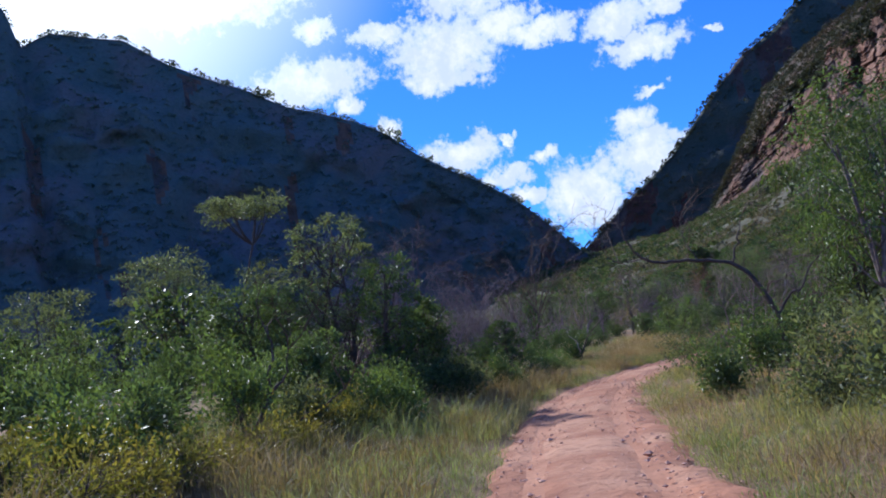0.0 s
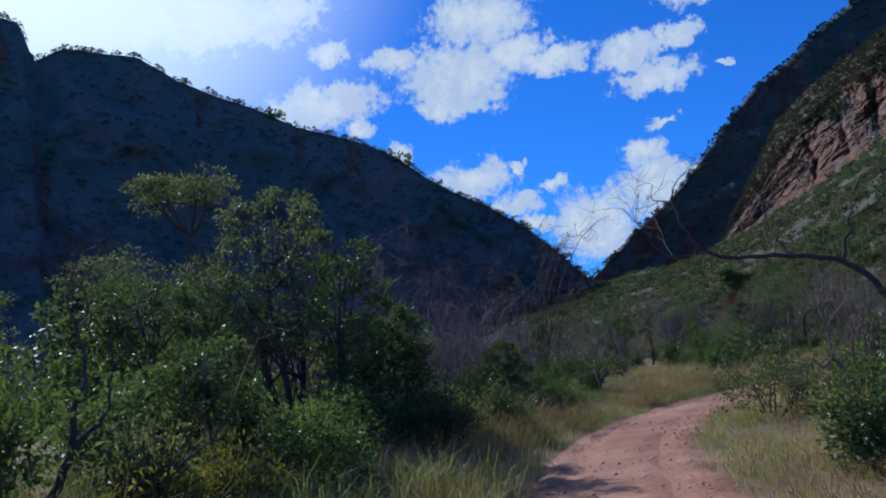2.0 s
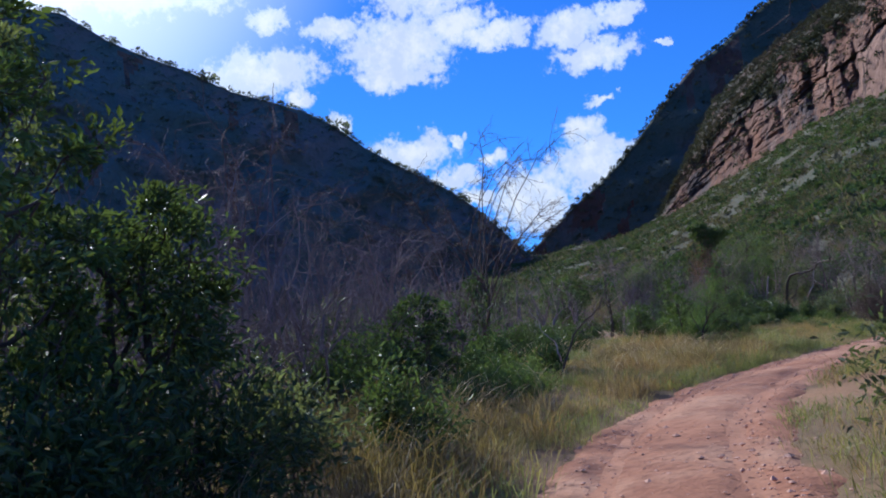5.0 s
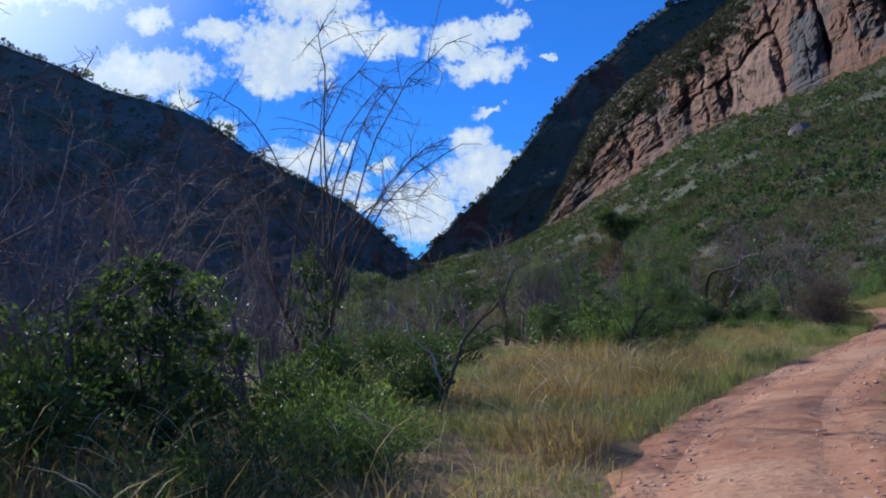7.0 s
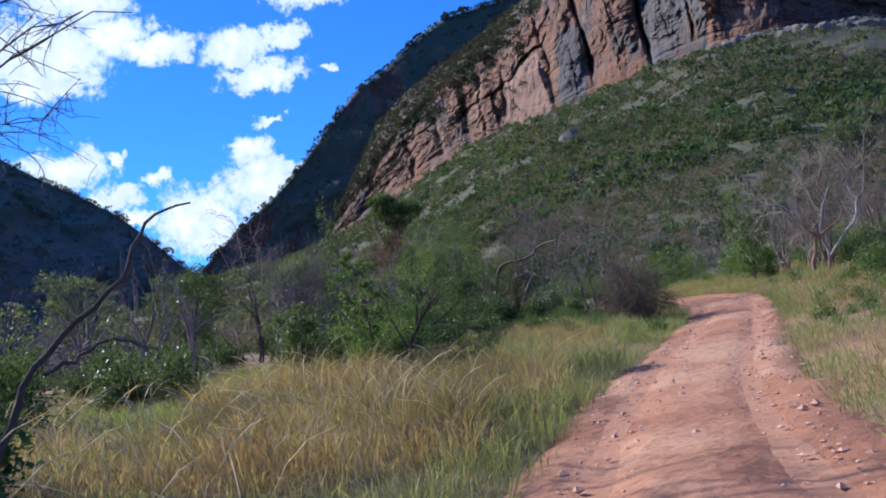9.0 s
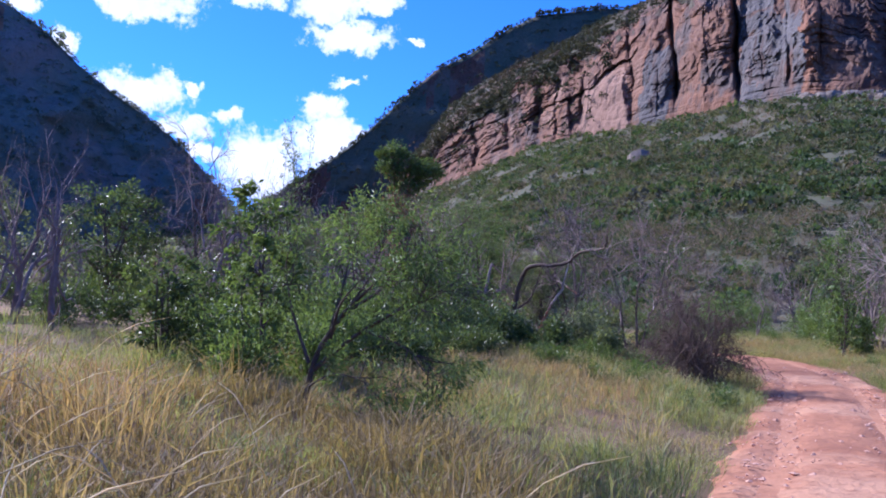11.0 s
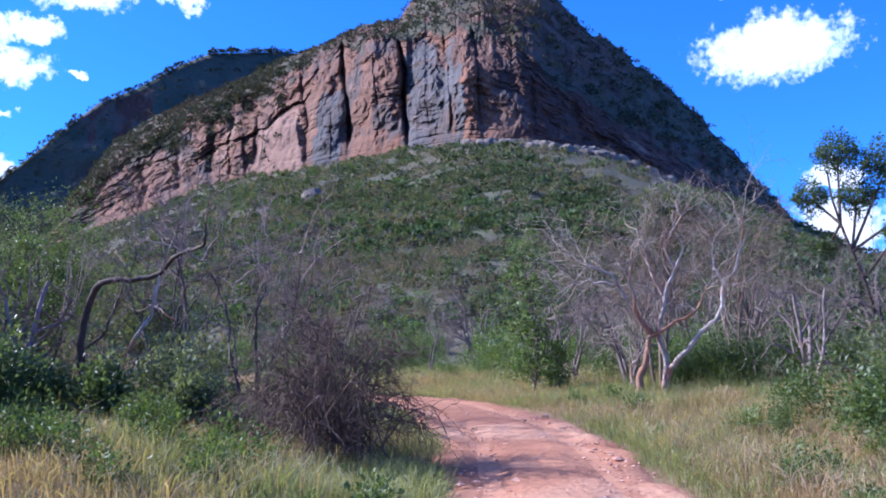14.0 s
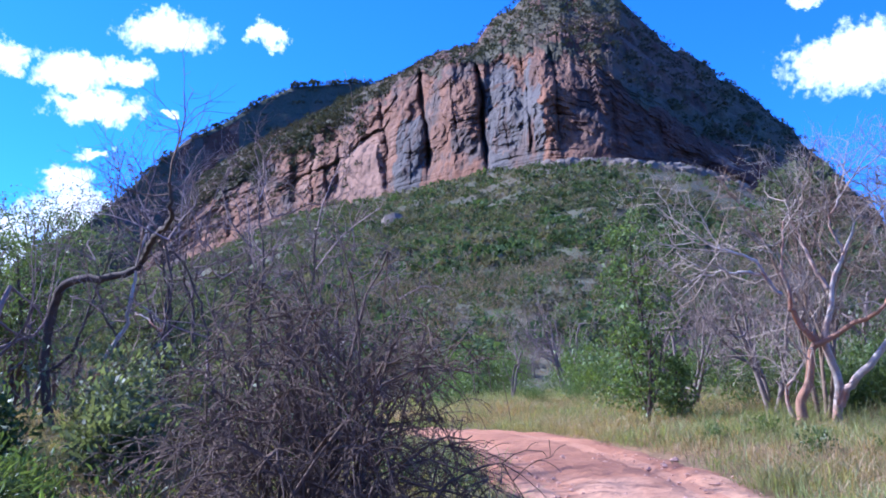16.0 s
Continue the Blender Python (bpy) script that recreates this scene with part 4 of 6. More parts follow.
# trees along the crests
a = g.uniform(-25, 26, 260)
x, y = polar(a, np.full(len(a), 898.0))
clumps("mountain_bushes", g, x, y, 900 * tan_d(LEFT_CREST(a)) + EYE, g.gamma(3, 0.5, len(a)) + 0.5, 26, 1.3, LEAF_HAZE, "small trees along the crest of the mountain", 1.0)
a = g.uniform(25.5, 50, 260)
x, y = polar(a, np.full(len(a), 1248.0))
clumps("mountain_bushes", g, x, y, 1250 * tan_d(FAR_CREST(a)) + EYE, g.gamma(3, 0.55, len(a)) + 0.6, 24, 1.6, LEAF_MESA, "small trees along the distant ridge", 1.0)
a = g.uniform(36, 84, 2100)
u = g.uniform(0.0, 1.02, len(a))
d = AWAY(a)
x, y = polar(a, d * (1.055 + 0.27 * u), MESA)
zt, zc = 1.05 * d * tan_d(TOP(a)) + EYE, 1.32 * d * tan_d(CREST(a)) + EYE
clumps("mountain_bushes", g, x, y, zt + (zc - zt) * (0.55 * u ** 0.85 + 0.45 * u), g.uniform(0.8, 2.6, len(a)), 20, 0.9, LEAF_MESA, "scrub on the terraces above the cliff")


# boulders on the slope and the broken ledge at the cliff's foot
def boulder_mesh(seed):
    q = np.random.default_rng(seed)
    bm = bmesh.new()
    bmesh.ops.create_icosphere(bm, subdivisions=2, radius=1.0)
    k = q.uniform(0.7, 1.3, 3)
    for v in bm.verts:
        s = 1 + 0.22 * noise.noise(v.co * 1.7 + Vector((seed * 3.1, 0, 0)))
        c = v.co * s
        v.co = Vector((round(c.x * 2.4) / 2.4 * 0.5 + c.x * 0.5, round(c.y * 2.4) / 2.4 * 0.5 + c.y * 0.5, round(c.z * 3) / 3 * 0.6 + c.z * 0.4))
        v.co = Vector((v.co.x * k[0], v.co.y * k[1], v.co.z * k[2] * 0.7))
    me = bpy.data.meshes.new("boulder")
    bm.to_mesh(me)
    bm.free()
    me.materials.append(BOULDER)
    return me


ROCKS = [boulder_mesh(s) for s in range(5)]


def boulder(x, y, size, label, group):
    ob = tagged(new("boulder", ROCKS[g.integers(5)]), label, "boulder", group)
    ob.matrix_basis = pose(x, y, float(height(x, y)) + 0.12 * size, g.uniform(-12, 12), g.uniform(-12, 12), g.uniform(0, 360)) @ Matrix.Diagonal((size, size, size, 1))


for a, r in zip(*polar_scatter(18, 34, 82, 70, 380)):
    if r < AWAY(a) * 0.9:
        boulder(*polar(a, r, MESA), g.uniform(0.5, 1.2), "pale grey boulder among bushes on the hillside", "boulders on the hillside")
boulder(*polar(51.0, 300, MESA), 6.0, "large pale slab of rock on the hillside", "boulders on the hillside")
for a in np.arange(61.0, 74.5, 0.22):
    for k in range(2):
        boulder(*polar(a + g.uniform(-0.1, 0.1), AWAY(a) * (0.965 - 0.035 * k) + g.uniform(-3, 3), MESA), g.uniform(1.8, 4.2), "weathered block of a broken rock ledge", "blocks at the cliff's foot")


def stems(n, lean, length, rad):
    out = []
    for k in range(n):
        t = 2 * np.pi * k / n + g.uniform(-0.5, 0.5)
        out.append(((lean * np.cos(t), lean * np.sin(t), 1.0), length * g.uniform(0.75, 1.15), rad * g.uniform(0.7, 1.1)))
    return out


def put_at(ob, x, y, turn=0.0, scale=1.0, up=0.0):
    ob.matrix_basis = pose(x, y, float(height(x, y)) + up, 0, 0, turn) @ Matrix.Scale(scale, 4)
    return ob


SHRUB = dict(trunk_name="stem", crown_name="foliage", sides=(5, 3, 3, 3))
# --- builders of each kind, each called with its height ---


def clumped_tree(tall, wide, label, leaf, n=18, low=0.35, sprigs=11, per=13, size=0.085, slim=0.45, bark=BARK, trunks=2, rad=0.07, flat=0.72, lump=0.36, joined=False, plain=False, droop=0.15, name="tree"):
    """A tree whose crown is a heap of leafy clumps at its branches' ends, with gaps between them. wide: the crown's radius. joined: branches share the trunk's mesh."""
    base = new(name)
    t = np.linspace(0, 1, 8)[:, None]
    spines = []
    for k in range(trunks):
        a = 2 * np.pi * k / trunks + g.uniform(-0.6, 0.6)
        top = np.array([np.cos(a) * wide * 0.25 * (trunks > 1), np.sin(a) * wide * 0.25 * (trunks > 1), tall * g.uniform(0.74, 0.84)])
        sway = g.normal(0, 0.035 * tall, 3) * np.array([1, 1, 0])
        spines.append(top * t + sway * np.sin(t * 4.2) + np.array([0, 0, -0.2]) * (1 - t))
    limbs = [(p, np.linspace(rad, rad * 0.3, 8), 7) for p in spines]
    boughs, at, way = [], [], []
    for k in range(n):
        u = (k + 0.5) / n
        h = low + (0.93 - low) * u
        prof = np.sin(np.pi * np.clip((h - low * 0.7) / (1.06 - low * 0.7), 0, 1)) ** 0.6
        a = 2.4 * k + g.uniform(-0.5, 0.5)
        r = wide * prof * g.uniform(0.45, 0.95)
        rc = wide * lump * g.uniform(0.7, 1.25)
        c = np.array([np.cos(a) * r, np.sin(a) * r, h * tall - rc * flat * 0.4])
        p = spines[k % trunks]
        s = p[np.clip(int((h - 0.22) / 0.8 * 8), 1, 7)]
        bend = np.array([0, 0, -0.12 * np.linalg.norm(c - s)]) + g.normal(0, 0.05, 3)
        v = np.linspace(0, 1, 5)[:, None]
        rows = [(s + (c - s) * v + bend * np.sin(v * np.pi), np.linspace(rad * 0.42, rad * 0.12, 5), 4)]
        d = unit(g.normal(0, 1, (sprigs, 3)) + np.array([0, 0, 0.35]))
        tip = c + d * rc * g.uniform(0.55, 1.05, (sprigs, 1)) * np.array([1, 1, flat])
        tip[:, 2] = np.maximum(tip[:, 2], 0.08)
        for q in tip[:0 if joined else 6]:
            rows.append((c + (q - c) * np.linspace(0, 1, 3)[:, None], np.array([rad * 0.11, rad * 0.08, rad * 0.05]), 3))
        boughs.append(rows)
        at.append((tip[:, None] + g.normal(0, 0.24 * rc, (sprigs, per, 3)) * np.array([1, 1, flat])).reshape(-1, 3))
        way.append(np.repeat(d, per, 0))
    if joined:
        part("trunk", tubes_mesh("trunk", limbs + sum(boughs, []), bark), base)
        at, way = np.concatenate(at), np.concatenate(way)
        keep = at[:, 2] > 0.04
        v, f = leaves(g, at[keep], way[keep], size, slim, droop, plain)
        part("crown", mesh_from("crown", v, f, leaf, False), base)
        return tagged(base, label, "tree")
    part("trunk", tubes_mesh("trunk", limbs, bark), base)
    for rows, p, w in zip(boughs, at, way):
        branch = part("branch", tubes_mesh("branch", rows, bark), base)
        keep = p[:, 2] > 0.04
        v, f = leaves(g, p[keep], w[keep], size, slim, droop, plain)
        tagged(part("foliage", mesh_from("foliage", v, f, leaf, False), branch), kind="stuff")
    return tagged(base, label, "tree")


def broad_tree(tall, leaf=LEAF_DARK, label="dark green bushveld tree with a rounded crown", per=26, size=0.10, n=2, far=False, wide=0.0):
    """far: a lighter build for trees that stay at a distance."""
    wide = wide or 0.36 * tall
    if far:
        return clumped_tree(tall, wide, label, leaf, 13, 0.25, 9, per // 2, size * 1.15, 0.6, joined=True, plain=True)
    return clumped_tree(tall, wide, label, leaf, 24, 0.28, 14, per // 2 + 11, size * 0.9, trunks=n)


def leafy_column(tall, label="tree trunk wrapped in dark green creeper", leaf=LEAF_DARK):
    return clumped_tree(tall, 0.4, label, leaf, 19, 0.12, 9, 12, 0.085, 0.5, trunks=1, rad=0.045, flat=1.1, lump=0.5, joined=True)


def shrub(tall, leaf=LEAF_DARK, label="dense dark green broad-leaved shrub in tall grass", per=17, size=0.09, far=False):
    return plant("shrub", g, stems(5, 0.55, 1.1, 0.02), BARK, leaf, label, "shrub", 2, (4, 3) if far else (5, 5), per=int(per * 1.5) if far else per, low=1, sigma=0.13, size=size, tall=tall, plain=far, wide=0.62 * tall, **SHRUB)


def herb(tall, label="low yellow-green herb with broad leaves"):
    return plant("herb", g, stems(7, 0.5, 0.7, 0.012), BARK, LEAF_YELLOW, label, "herb", 1, (5,), per=30, low=0, sigma=0.10, size=0.065, tall=tall, **SHRUB)


def bare_tree(tall, label="leafless grey-brown thorn tree with tangled twigs", bark=GREY_BARK, n=3, lean=0.35, kids=(5, 6, 6), wobble=0.22, boughs=True, rad=0.055, wide=0.0):
    return plant("dead_tree", g, stems(n, lean, 1.9, rad), bark, None, label, "tree", 3, kids, wobble=wobble, rise=0.03, spread=0.85, boughs=boughs, tall=tall, wide=wide or 0.5 * tall)


def snag(runs, label, wood=GREY_BARK, light=PALE_BARK, pale=(2,), twigs=0, twig_wood=GREY_BARK):
    """A dead tree from its limbs: each run is a list of corners and a radius. pale: which limbs have lost their bark. twigs: sprays of fine twigs on each limb."""
    base = new("dead_tree")
    for k, (pts, rad) in enumerate(runs):
        p = np.array(pts, float)
        t = np.linspace(0, len(p) - 1, 5 * len(p))
        q = np.stack([np.interp(t, np.arange(len(p)), p[:, i]) for i in range(3)], 1)
        for _ in range(3):
            q[1:-1] = (q[:-2] + q[1:-1] + q[2:]) / 3
        run = np.linalg.norm(q[-1] - q[0])
        u = np.linspace(0, 1, len(q))[:, None]
        for m in (1, 2, 3):
            q += 0.02 * run / m * g.normal(0, 1, 3) * np.sin(u * np.pi * (2 * m + 1) + g.uniform(0, 6)) * np.sin(u * np.pi)
        q += 0.012 * g.normal(0, 1, q.shape)
        limb = part("trunk" if k == 0 else "branch", tubes_mesh("limb", [(q, np.linspace(rad, rad * 0.22, len(q)), 7)], light if k in pale else wood), base)
        for m in range(twigs):
            limbs = []
            f = 1.0 if m < 2 else g.uniform(0.45, 1.0)
            at = q[int(f * (len(q) - 1))]
            way = unit(q[-1] - q[-4]) * 0.6 + g.normal(0, 0.6, 3) + np.array([0, 0, 0.3])
            grow(g, at, way, g.uniform(0.7, 1.4), 0.014, 1, 3, (0, 5, 5), 0.25, 0.03, limbs, 0.85, 0.55, 0)
            part("twig", tubes_mesh("twig", [(a, b, 3) for a, b, c, d in limbs], twig_wood), limb)
    return tagged(base, label, "tree")


def limbed_bush(runs, label, leaf=LEAF_FEATHER, bark=BARK, sprays=7, per=11):
    """A bush from its limbs, each a list of corners and a radius, with leafy sprays along their outer parts."""
    base = new("bush")
    for k, (pts, rad) in enumerate(runs):
        p = np.array(pts, float)
        t = np.linspace(0, len(p) - 1, 5 * len(p))
        q = np.stack([np.interp(t, np.arange(len(p)), p[:, i]) for i in range(3)], 1)
        for _ in range(3):
            q[1:-1] = (q[:-2] + q[1:-1] + q[2:]) / 3
        twigs = []
        rows = [(q, np.linspace(rad, rad * 0.2, len(q)), 6)]
        for m in range(sprays):
            f = 1.0 if m == 0 else g.uniform(0.55, 1.0)
            n = min(int(f * (len(q) - 1)), len(q) - 2)
            limbs = []
            grow(g, q[n], unit(q[n + 1] - q[n]) * 0.7 + g.normal(0, 0.55, 3) + np.array([0, 0, -0.1]), g.uniform(0.35, 0.6), 0.009, 1, 3, (0, 5, 4), 0.18, -0.02, limbs, 0.85, 0.6, 0)
            rows += [(a, b, 3) for a, b, c, d in limbs if c < 3]
            twigs += limbs
        limb = part("stem" if k == 0 else "branch", tubes_mesh("branch", rows, bark), base)
        at, way = crown_points(g, twigs, 2, per, 0.05, 0.8)
        keep = at[:, 2] > 0.1
        v, f = leaves(g, at[keep], way[keep], 0.06, 0.26, 0.3)
        tagged(part("foliage", mesh_from("foliage", v, f, leaf, False), limb), kind="stuff")
    return tagged(base, label, "bush")


def arching_tree(tall, wide, n, label, wood=DARK_TWIG, fork=0.42, rad=0.05):
    """A leafless thorn tree: boughs that rise from forked stems and arch over, set with curved twigs."""
    base = new("dead_tree")
    t = np.linspace(0, 1, 7)[:, None]
    tops, trunk = [], []
    for k in range(3):
        a = 2.1 * k + g.uniform(-0.4, 0.4)
        top = np.array([np.cos(a) * 0.22 * wide, np.sin(a) * 0.22 * wide, tall * fork * g.uniform(0.8, 1.1)])
        p = top * t + g.normal(0, 0.05, 3) * np.sin(t * 5) + np.array([0, 0, -0.2]) * (1 - t)
        trunk.append((p, np.linspace(rad, rad * 0.55, 7), 7))
        tops.append(p)
    part("trunk", tubes_mesh("trunk", trunk, wood), base)
    for k in range(n):
        p = tops[k % 3]
        s = p[g.integers(4, 7)]
        a = 2.4 * k + g.uniform(-0.4, 0.4)
        out = np.array([np.cos(a), np.sin(a), 0])
        reach = wide * g.uniform(0.55, 1.05)
        end = s + out * reach + np.array([0, 0, 1]) * (tall * g.uniform(0.55, 1.0) - s[2])
        mid = s + out * reach * 0.4 + np.array([0, 0, 1]) * (end[2] - s[2]) * 1.0 + g.normal(0, 0.16, 3)
        u = np.linspace(0, 1, 10)[:, None]
        q = s * (1 - u) ** 2 + 2 * u * (1 - u) * mid + u ** 2 * end + g.normal(0, 0.05, (10, 3)) * u
        rows = [(q, np.linspace(rad * 0.45, 0.006, 10), 5)]
        for m in range(13):
            i = g.integers(3, 10)
            d = unit(g.normal(0, 1, 3) + out * 0.7 + np.array([0, 0, 0.5]))
            ln = g.uniform(0.35, 1.0)
            w = np.linspace(0, 1, 6)[:, None]
            curl = g.normal(0, 0.22, 3) + np.array([0, 0, -0.22])
            r = q[i] + d * ln * w + curl * ln * w ** 2
            rows.append((r, np.linspace(0.0085, 0.004, 6), 3))
            for _ in range(5):
                e = unit(g.normal(0, 1, 3) + d * 0.8)
                z = r[g.integers(1, 6)] + e * g.uniform(0.12, 0.42) * w[::2] + curl * 0.3 * w[::2] ** 2
                rows.append((z, np.array([0.0048, 0.004, 0.003]), 3))
        part("branch", tubes_mesh("branch", rows, wood), base)
    return tagged(base, label, "tree")


def twig_dome(wide, tall, n, label):
    """A dense dome of arching bare twigs."""
    base = new("dead_bush")
    limbs = []
    for k in range(n):
        a, e = g.uniform(0, 2 * np.pi), np.arcsin(g.uniform(0.1, 0.97))
        reach = np.array([np.cos(a) * np.cos(e) * wide, np.sin(a) * np.cos(e) * wide, np.sin(e) * tall]) * g.uniform(0.75, 1.05)
        foot = g.normal(0, 0.32, 3) * np.array([1, 1, 0])
        u = np.linspace(0, 1, 8)[:, None]
        mid = reach * np.array([0.6, 0.6, 1.0]) + np.array([0, 0, 0.35])
        p = foot * (1 - u) + 2 * u * (1 - u) * mid + u ** 2 * reach + g.normal(0, 0.03, (8, 3)) * u
        rows = [(p, np.linspace(0.014, 0.005, 8), 4)]
        for m in range(12):
            i = g.integers(2, 8)
            side = unit(g.normal(0, 1, 3) + reach * 0.4 + np.array([0, 0, 0.1]))
            t = np.linspace(0, 1, 4)[:, None]
            s = p[i] + side * g.uniform(0.25, 0.55) * t - np.array([0, 0, 0.16]) * t ** 2
            s[:, 2] = np.maximum(s[:, 2], 0.03)
            rows.append((s, np.linspace(0.005, 0.003, 4), 3))
            for _ in range(3):
                w = unit(g.normal(0, 1, 3) + side * 0.8)
                z = s[g.integers(1, 4)] + w * g.uniform(0.1, 0.3) * t - np.array([0, 0, 0.08]) * t ** 2
                z[:, 2] = np.maximum(z[:, 2], 0.03)
                rows.append((z, np.linspace(0.0035, 0.0025, 4), 3))
        limbs.append(rows)
    for k in range(0, n, 8):
        part("branch", tubes_mesh("branch", sum(limbs[k:k + 8], []), DARK_TWIG), base)
    return tagged(base, label, "bush")


# --- valley floor at the start, left of the track ---
put_at(clumped_tree(7.0, 1.2, "umbrella-shaped acacia with a flat grey-green crown", LEAF_GREY, 13, 0.87, 13, 24, 0.09, trunks=1, rad=0.08, flat=0.4, lump=0.5), 2.2, 31.0, 0)
put_at(clumped_tree(4.5, 0.75, "slim grey-green tree under the umbrella acacia", LEAF_GREY, 13, 0.5, 11, 20, 0.09, trunks=1, rad=0.05, lump=0.45), 2.6, 30.2, 90)
put_at(clumped_tree(7.2, 2.7, "spreading grey-green acacia with layered foliage", LEAF_GREY, 30, 0.35, 12, 26, 0.13, trunks=3, rad=0.1, flat=0.42, lump=0.38), -1.0, 46.0, 60)
put_at(clumped_tree(5.2, 2.2, "layered grey-green acacia in the thicket", LEAF_GREY, 22, 0.3, 12, 22, 0.13, trunks=2, flat=0.45, lump=0.38), -6.0, 41.0, 160)
put_at(clumped_tree(5.6, 1.6, "leafy bushveld tree with an uneven, open crown", LEAF_GREY, 38, 0.3, 11, 17, 0.095, trunks=3, rad=0.08, lump=0.21), 4.1, 25.0, 0)
put_at(clumped_tree(4.0, 1.15, "leafy tree with an open, light green crown", LEAF_LIGHT, 26, 0.25, 11, 18, 0.09, trunks=2, rad=0.06, lump=0.24), 5.1, 22.9, 70)
put_at(broad_tree(2.9, per=30), 6.0, 24.2, 140)
put_at(broad_tree(3.4, per=28), 2.6, 26.8, 200)
put_at(broad_tree(3.2, per=28), 1.4, 24.0, 250)
put_at(clumped_tree(2.3, 0.55, "thin upright sapling among shrubs", LEAF_DARK, 12, 0.3, 9, 16, 0.08, trunks=1, rad=0.035), -1.6, 20.3, 20)
for x, y, tall in ((-3.4, 19.5, 2.2), (-2.5, 21.2, 2.4), (-0.5, 18.8, 1.9), (-4.6, 18.2, 2.0), (0.5, 19.6, 1.8), (-3.0, 15.8, 1.6)):
    put_at(clumped_tree(tall, 0.42, "upright leafy sapling among shrubs", LEAF_DARK if tall > 1.9 else LEAF_LIGHT, 12, 0.25, 8, 13, 0.085, trunks=1, rad=0.03, lump=0.42), x, y, 70 * x)
put_at(shrub(1.6), -2.6, 18.6, 10)
put_at(shrub(1.5, LEAF_LIGHT, "light green leafy shrub in the grass"), 0.6, 14.2, 0)
put_at(shrub(1.2, LEAF_LIGHT, "light green leafy shrub in the grass"), 4.5, 20.8, 50)
put_at(shrub(1.1, LEAF_LIGHT, "light green leafy shrub in the grass"), 3.6, 17.6, 190)
for x, y, tall in ((-0.6, 16.4, 1.5), (1.2, 17.6, 1.2), (-2.2, 14.2, 1.3), (-3.6, 16.6, 1.6), (5.6, 21.6, 1.2), (6.6, 22.6, 1.3), (4.2, 19.2, 1.0), (-0.8, 12.0, 1.1), (-4.6, 12.6, 1.3), (7.4, 24.2, 1.2), (1.8, 15.4, 0.9), (8.8, 25.6, 1.1)):
    put_at(shrub(tall, LEAF_DARK if g.random() < 0.6 else LEAF_GREY, "leafy shrub crowding the edge of the thicket"), x, y, g.uniform(0, 360))
put_at(snag([([(-0.35, 0, -0.1), (-0.1, 0, 0.35), (0.15, 0.05, 0.75), (0.3, 0.1, 1.2), (0.25, 0.1, 1.75)], 0.06), ([(0.15, 0.05, 0.75), (0.45, 0.1, 0.95), (0.55, 0.1, 1.45)], 0.035),
             ([(0.3, 0.1, -0.05), (0.8, 0.1, 0.35), (1.4, 0.2, 0.65)], 0.035)], "dark crooked trunk leaning among shrubs", BARK, BARK, (), 2, DARK_TWIG), 0.95, 15.0, -15)
for x, y, tall in ((-1.2, 8.9, 0.85), (-0.7, 9.2, 0.75), (-2.0, 9.6, 0.9), (-2.8, 10.4, 0.9), (-0.2, 10.6, 0.7), (0.6, 12.0, 0.65), (2.3, 15.7, 0.7), (2.7, 15.9, 0.7), (1.9, 15.0, 0.7), (1.4, 13.4, 0.6), (-1.6, 11.0, 0.8)):
    put_at(herb(tall), x, y, g.uniform(0, 360))
dead = bare_tree(3.0, "bare purplish thicket tree", PURPLE_TWIG, n=4, lean=0.4, kids=(5, 5, 4))
place(dead, [(6.4, 26.6, 1.0, 0), (7.4, 28.4, 1.05, 80), (9.2, 30.2, 1.0, 160), (10.8, 32.6, 0.95, 230), (9.0, 32.4, 1.25, 300), (5.2, 28.6, 1.3, 20), (12.0, 35.6, 1.1, 120), (7.2, 30.5, 1.25, 200), (8.6, 29.0, 0.85, 250), (10.2, 34.6, 1.0, 30), (5.2, 26.8, 1.1, 110), (12.4, 38.0, 1.1, 60), (11.6, 33.8, 1.1, 195), (13.4, 36.2, 1.0, 255), (10.0, 36.8, 1.3, 315), (14.4, 39.0, 1.2, 45), (7.6, 33.0, 1.3, 105)], "bare trees in the thicket")

# --- right of the track at the start ---
put_at(clumped_tree(6.4, 2.0, "light green tree with hanging leafy twigs beside the track", LEAF_LIGHT, 26, 0.42, 14, 26, 0.12, 0.38, GREY_BARK, 3, 0.09, 1.25, 0.3, droop=1.0), 15.3, 16.4, 20)
put_at(snag([([(0, 0, -0.2), (0.0, -0.05, 0.9), (-0.05, 0.0, 1.6), (-0.3, 0.2, 2.2), (-0.8, 0.6, 2.6), (-1.6, 1.2, 2.85), (-2.2, 1.6, 3.0), (-2.5, 1.8, 3.4), (-2.55, 1.9, 4.0)], 0.075),
             ([(-0.6, 0.45, 2.5), (-0.3, 0.5, 3.1), (0.1, 0.7, 3.7)], 0.035), ([(-2.15, 1.55, 3.0), (-2.8, 1.9, 3.05)], 0.02), ([(0, 0, 1.2), (0.6, -0.3, 1.9), (1.2, -0.5, 2.5)], 0.04), ([(-1.2, 0.9, 2.75), (-1.3, 1.2, 3.3), (-1.1, 1.5, 3.8)], 0.02)],
            "bare tree with one long arching bough", BARK, BARK, (), 3, DARK_TWIG), 12.8, 17.2, 0)
put_at(bare_tree(2.6, "bare purplish tree beside the bend", PURPLE_TWIG, n=3, lean=0.5), 12.6, 18.2, 150)
put_at(shrub(1.0), 9.4, 14.5, 0)
put_at(shrub(1.9, LEAF_GREY, "grey-green shrub beside the bend of the track"), 13.2, 21.6, 0)
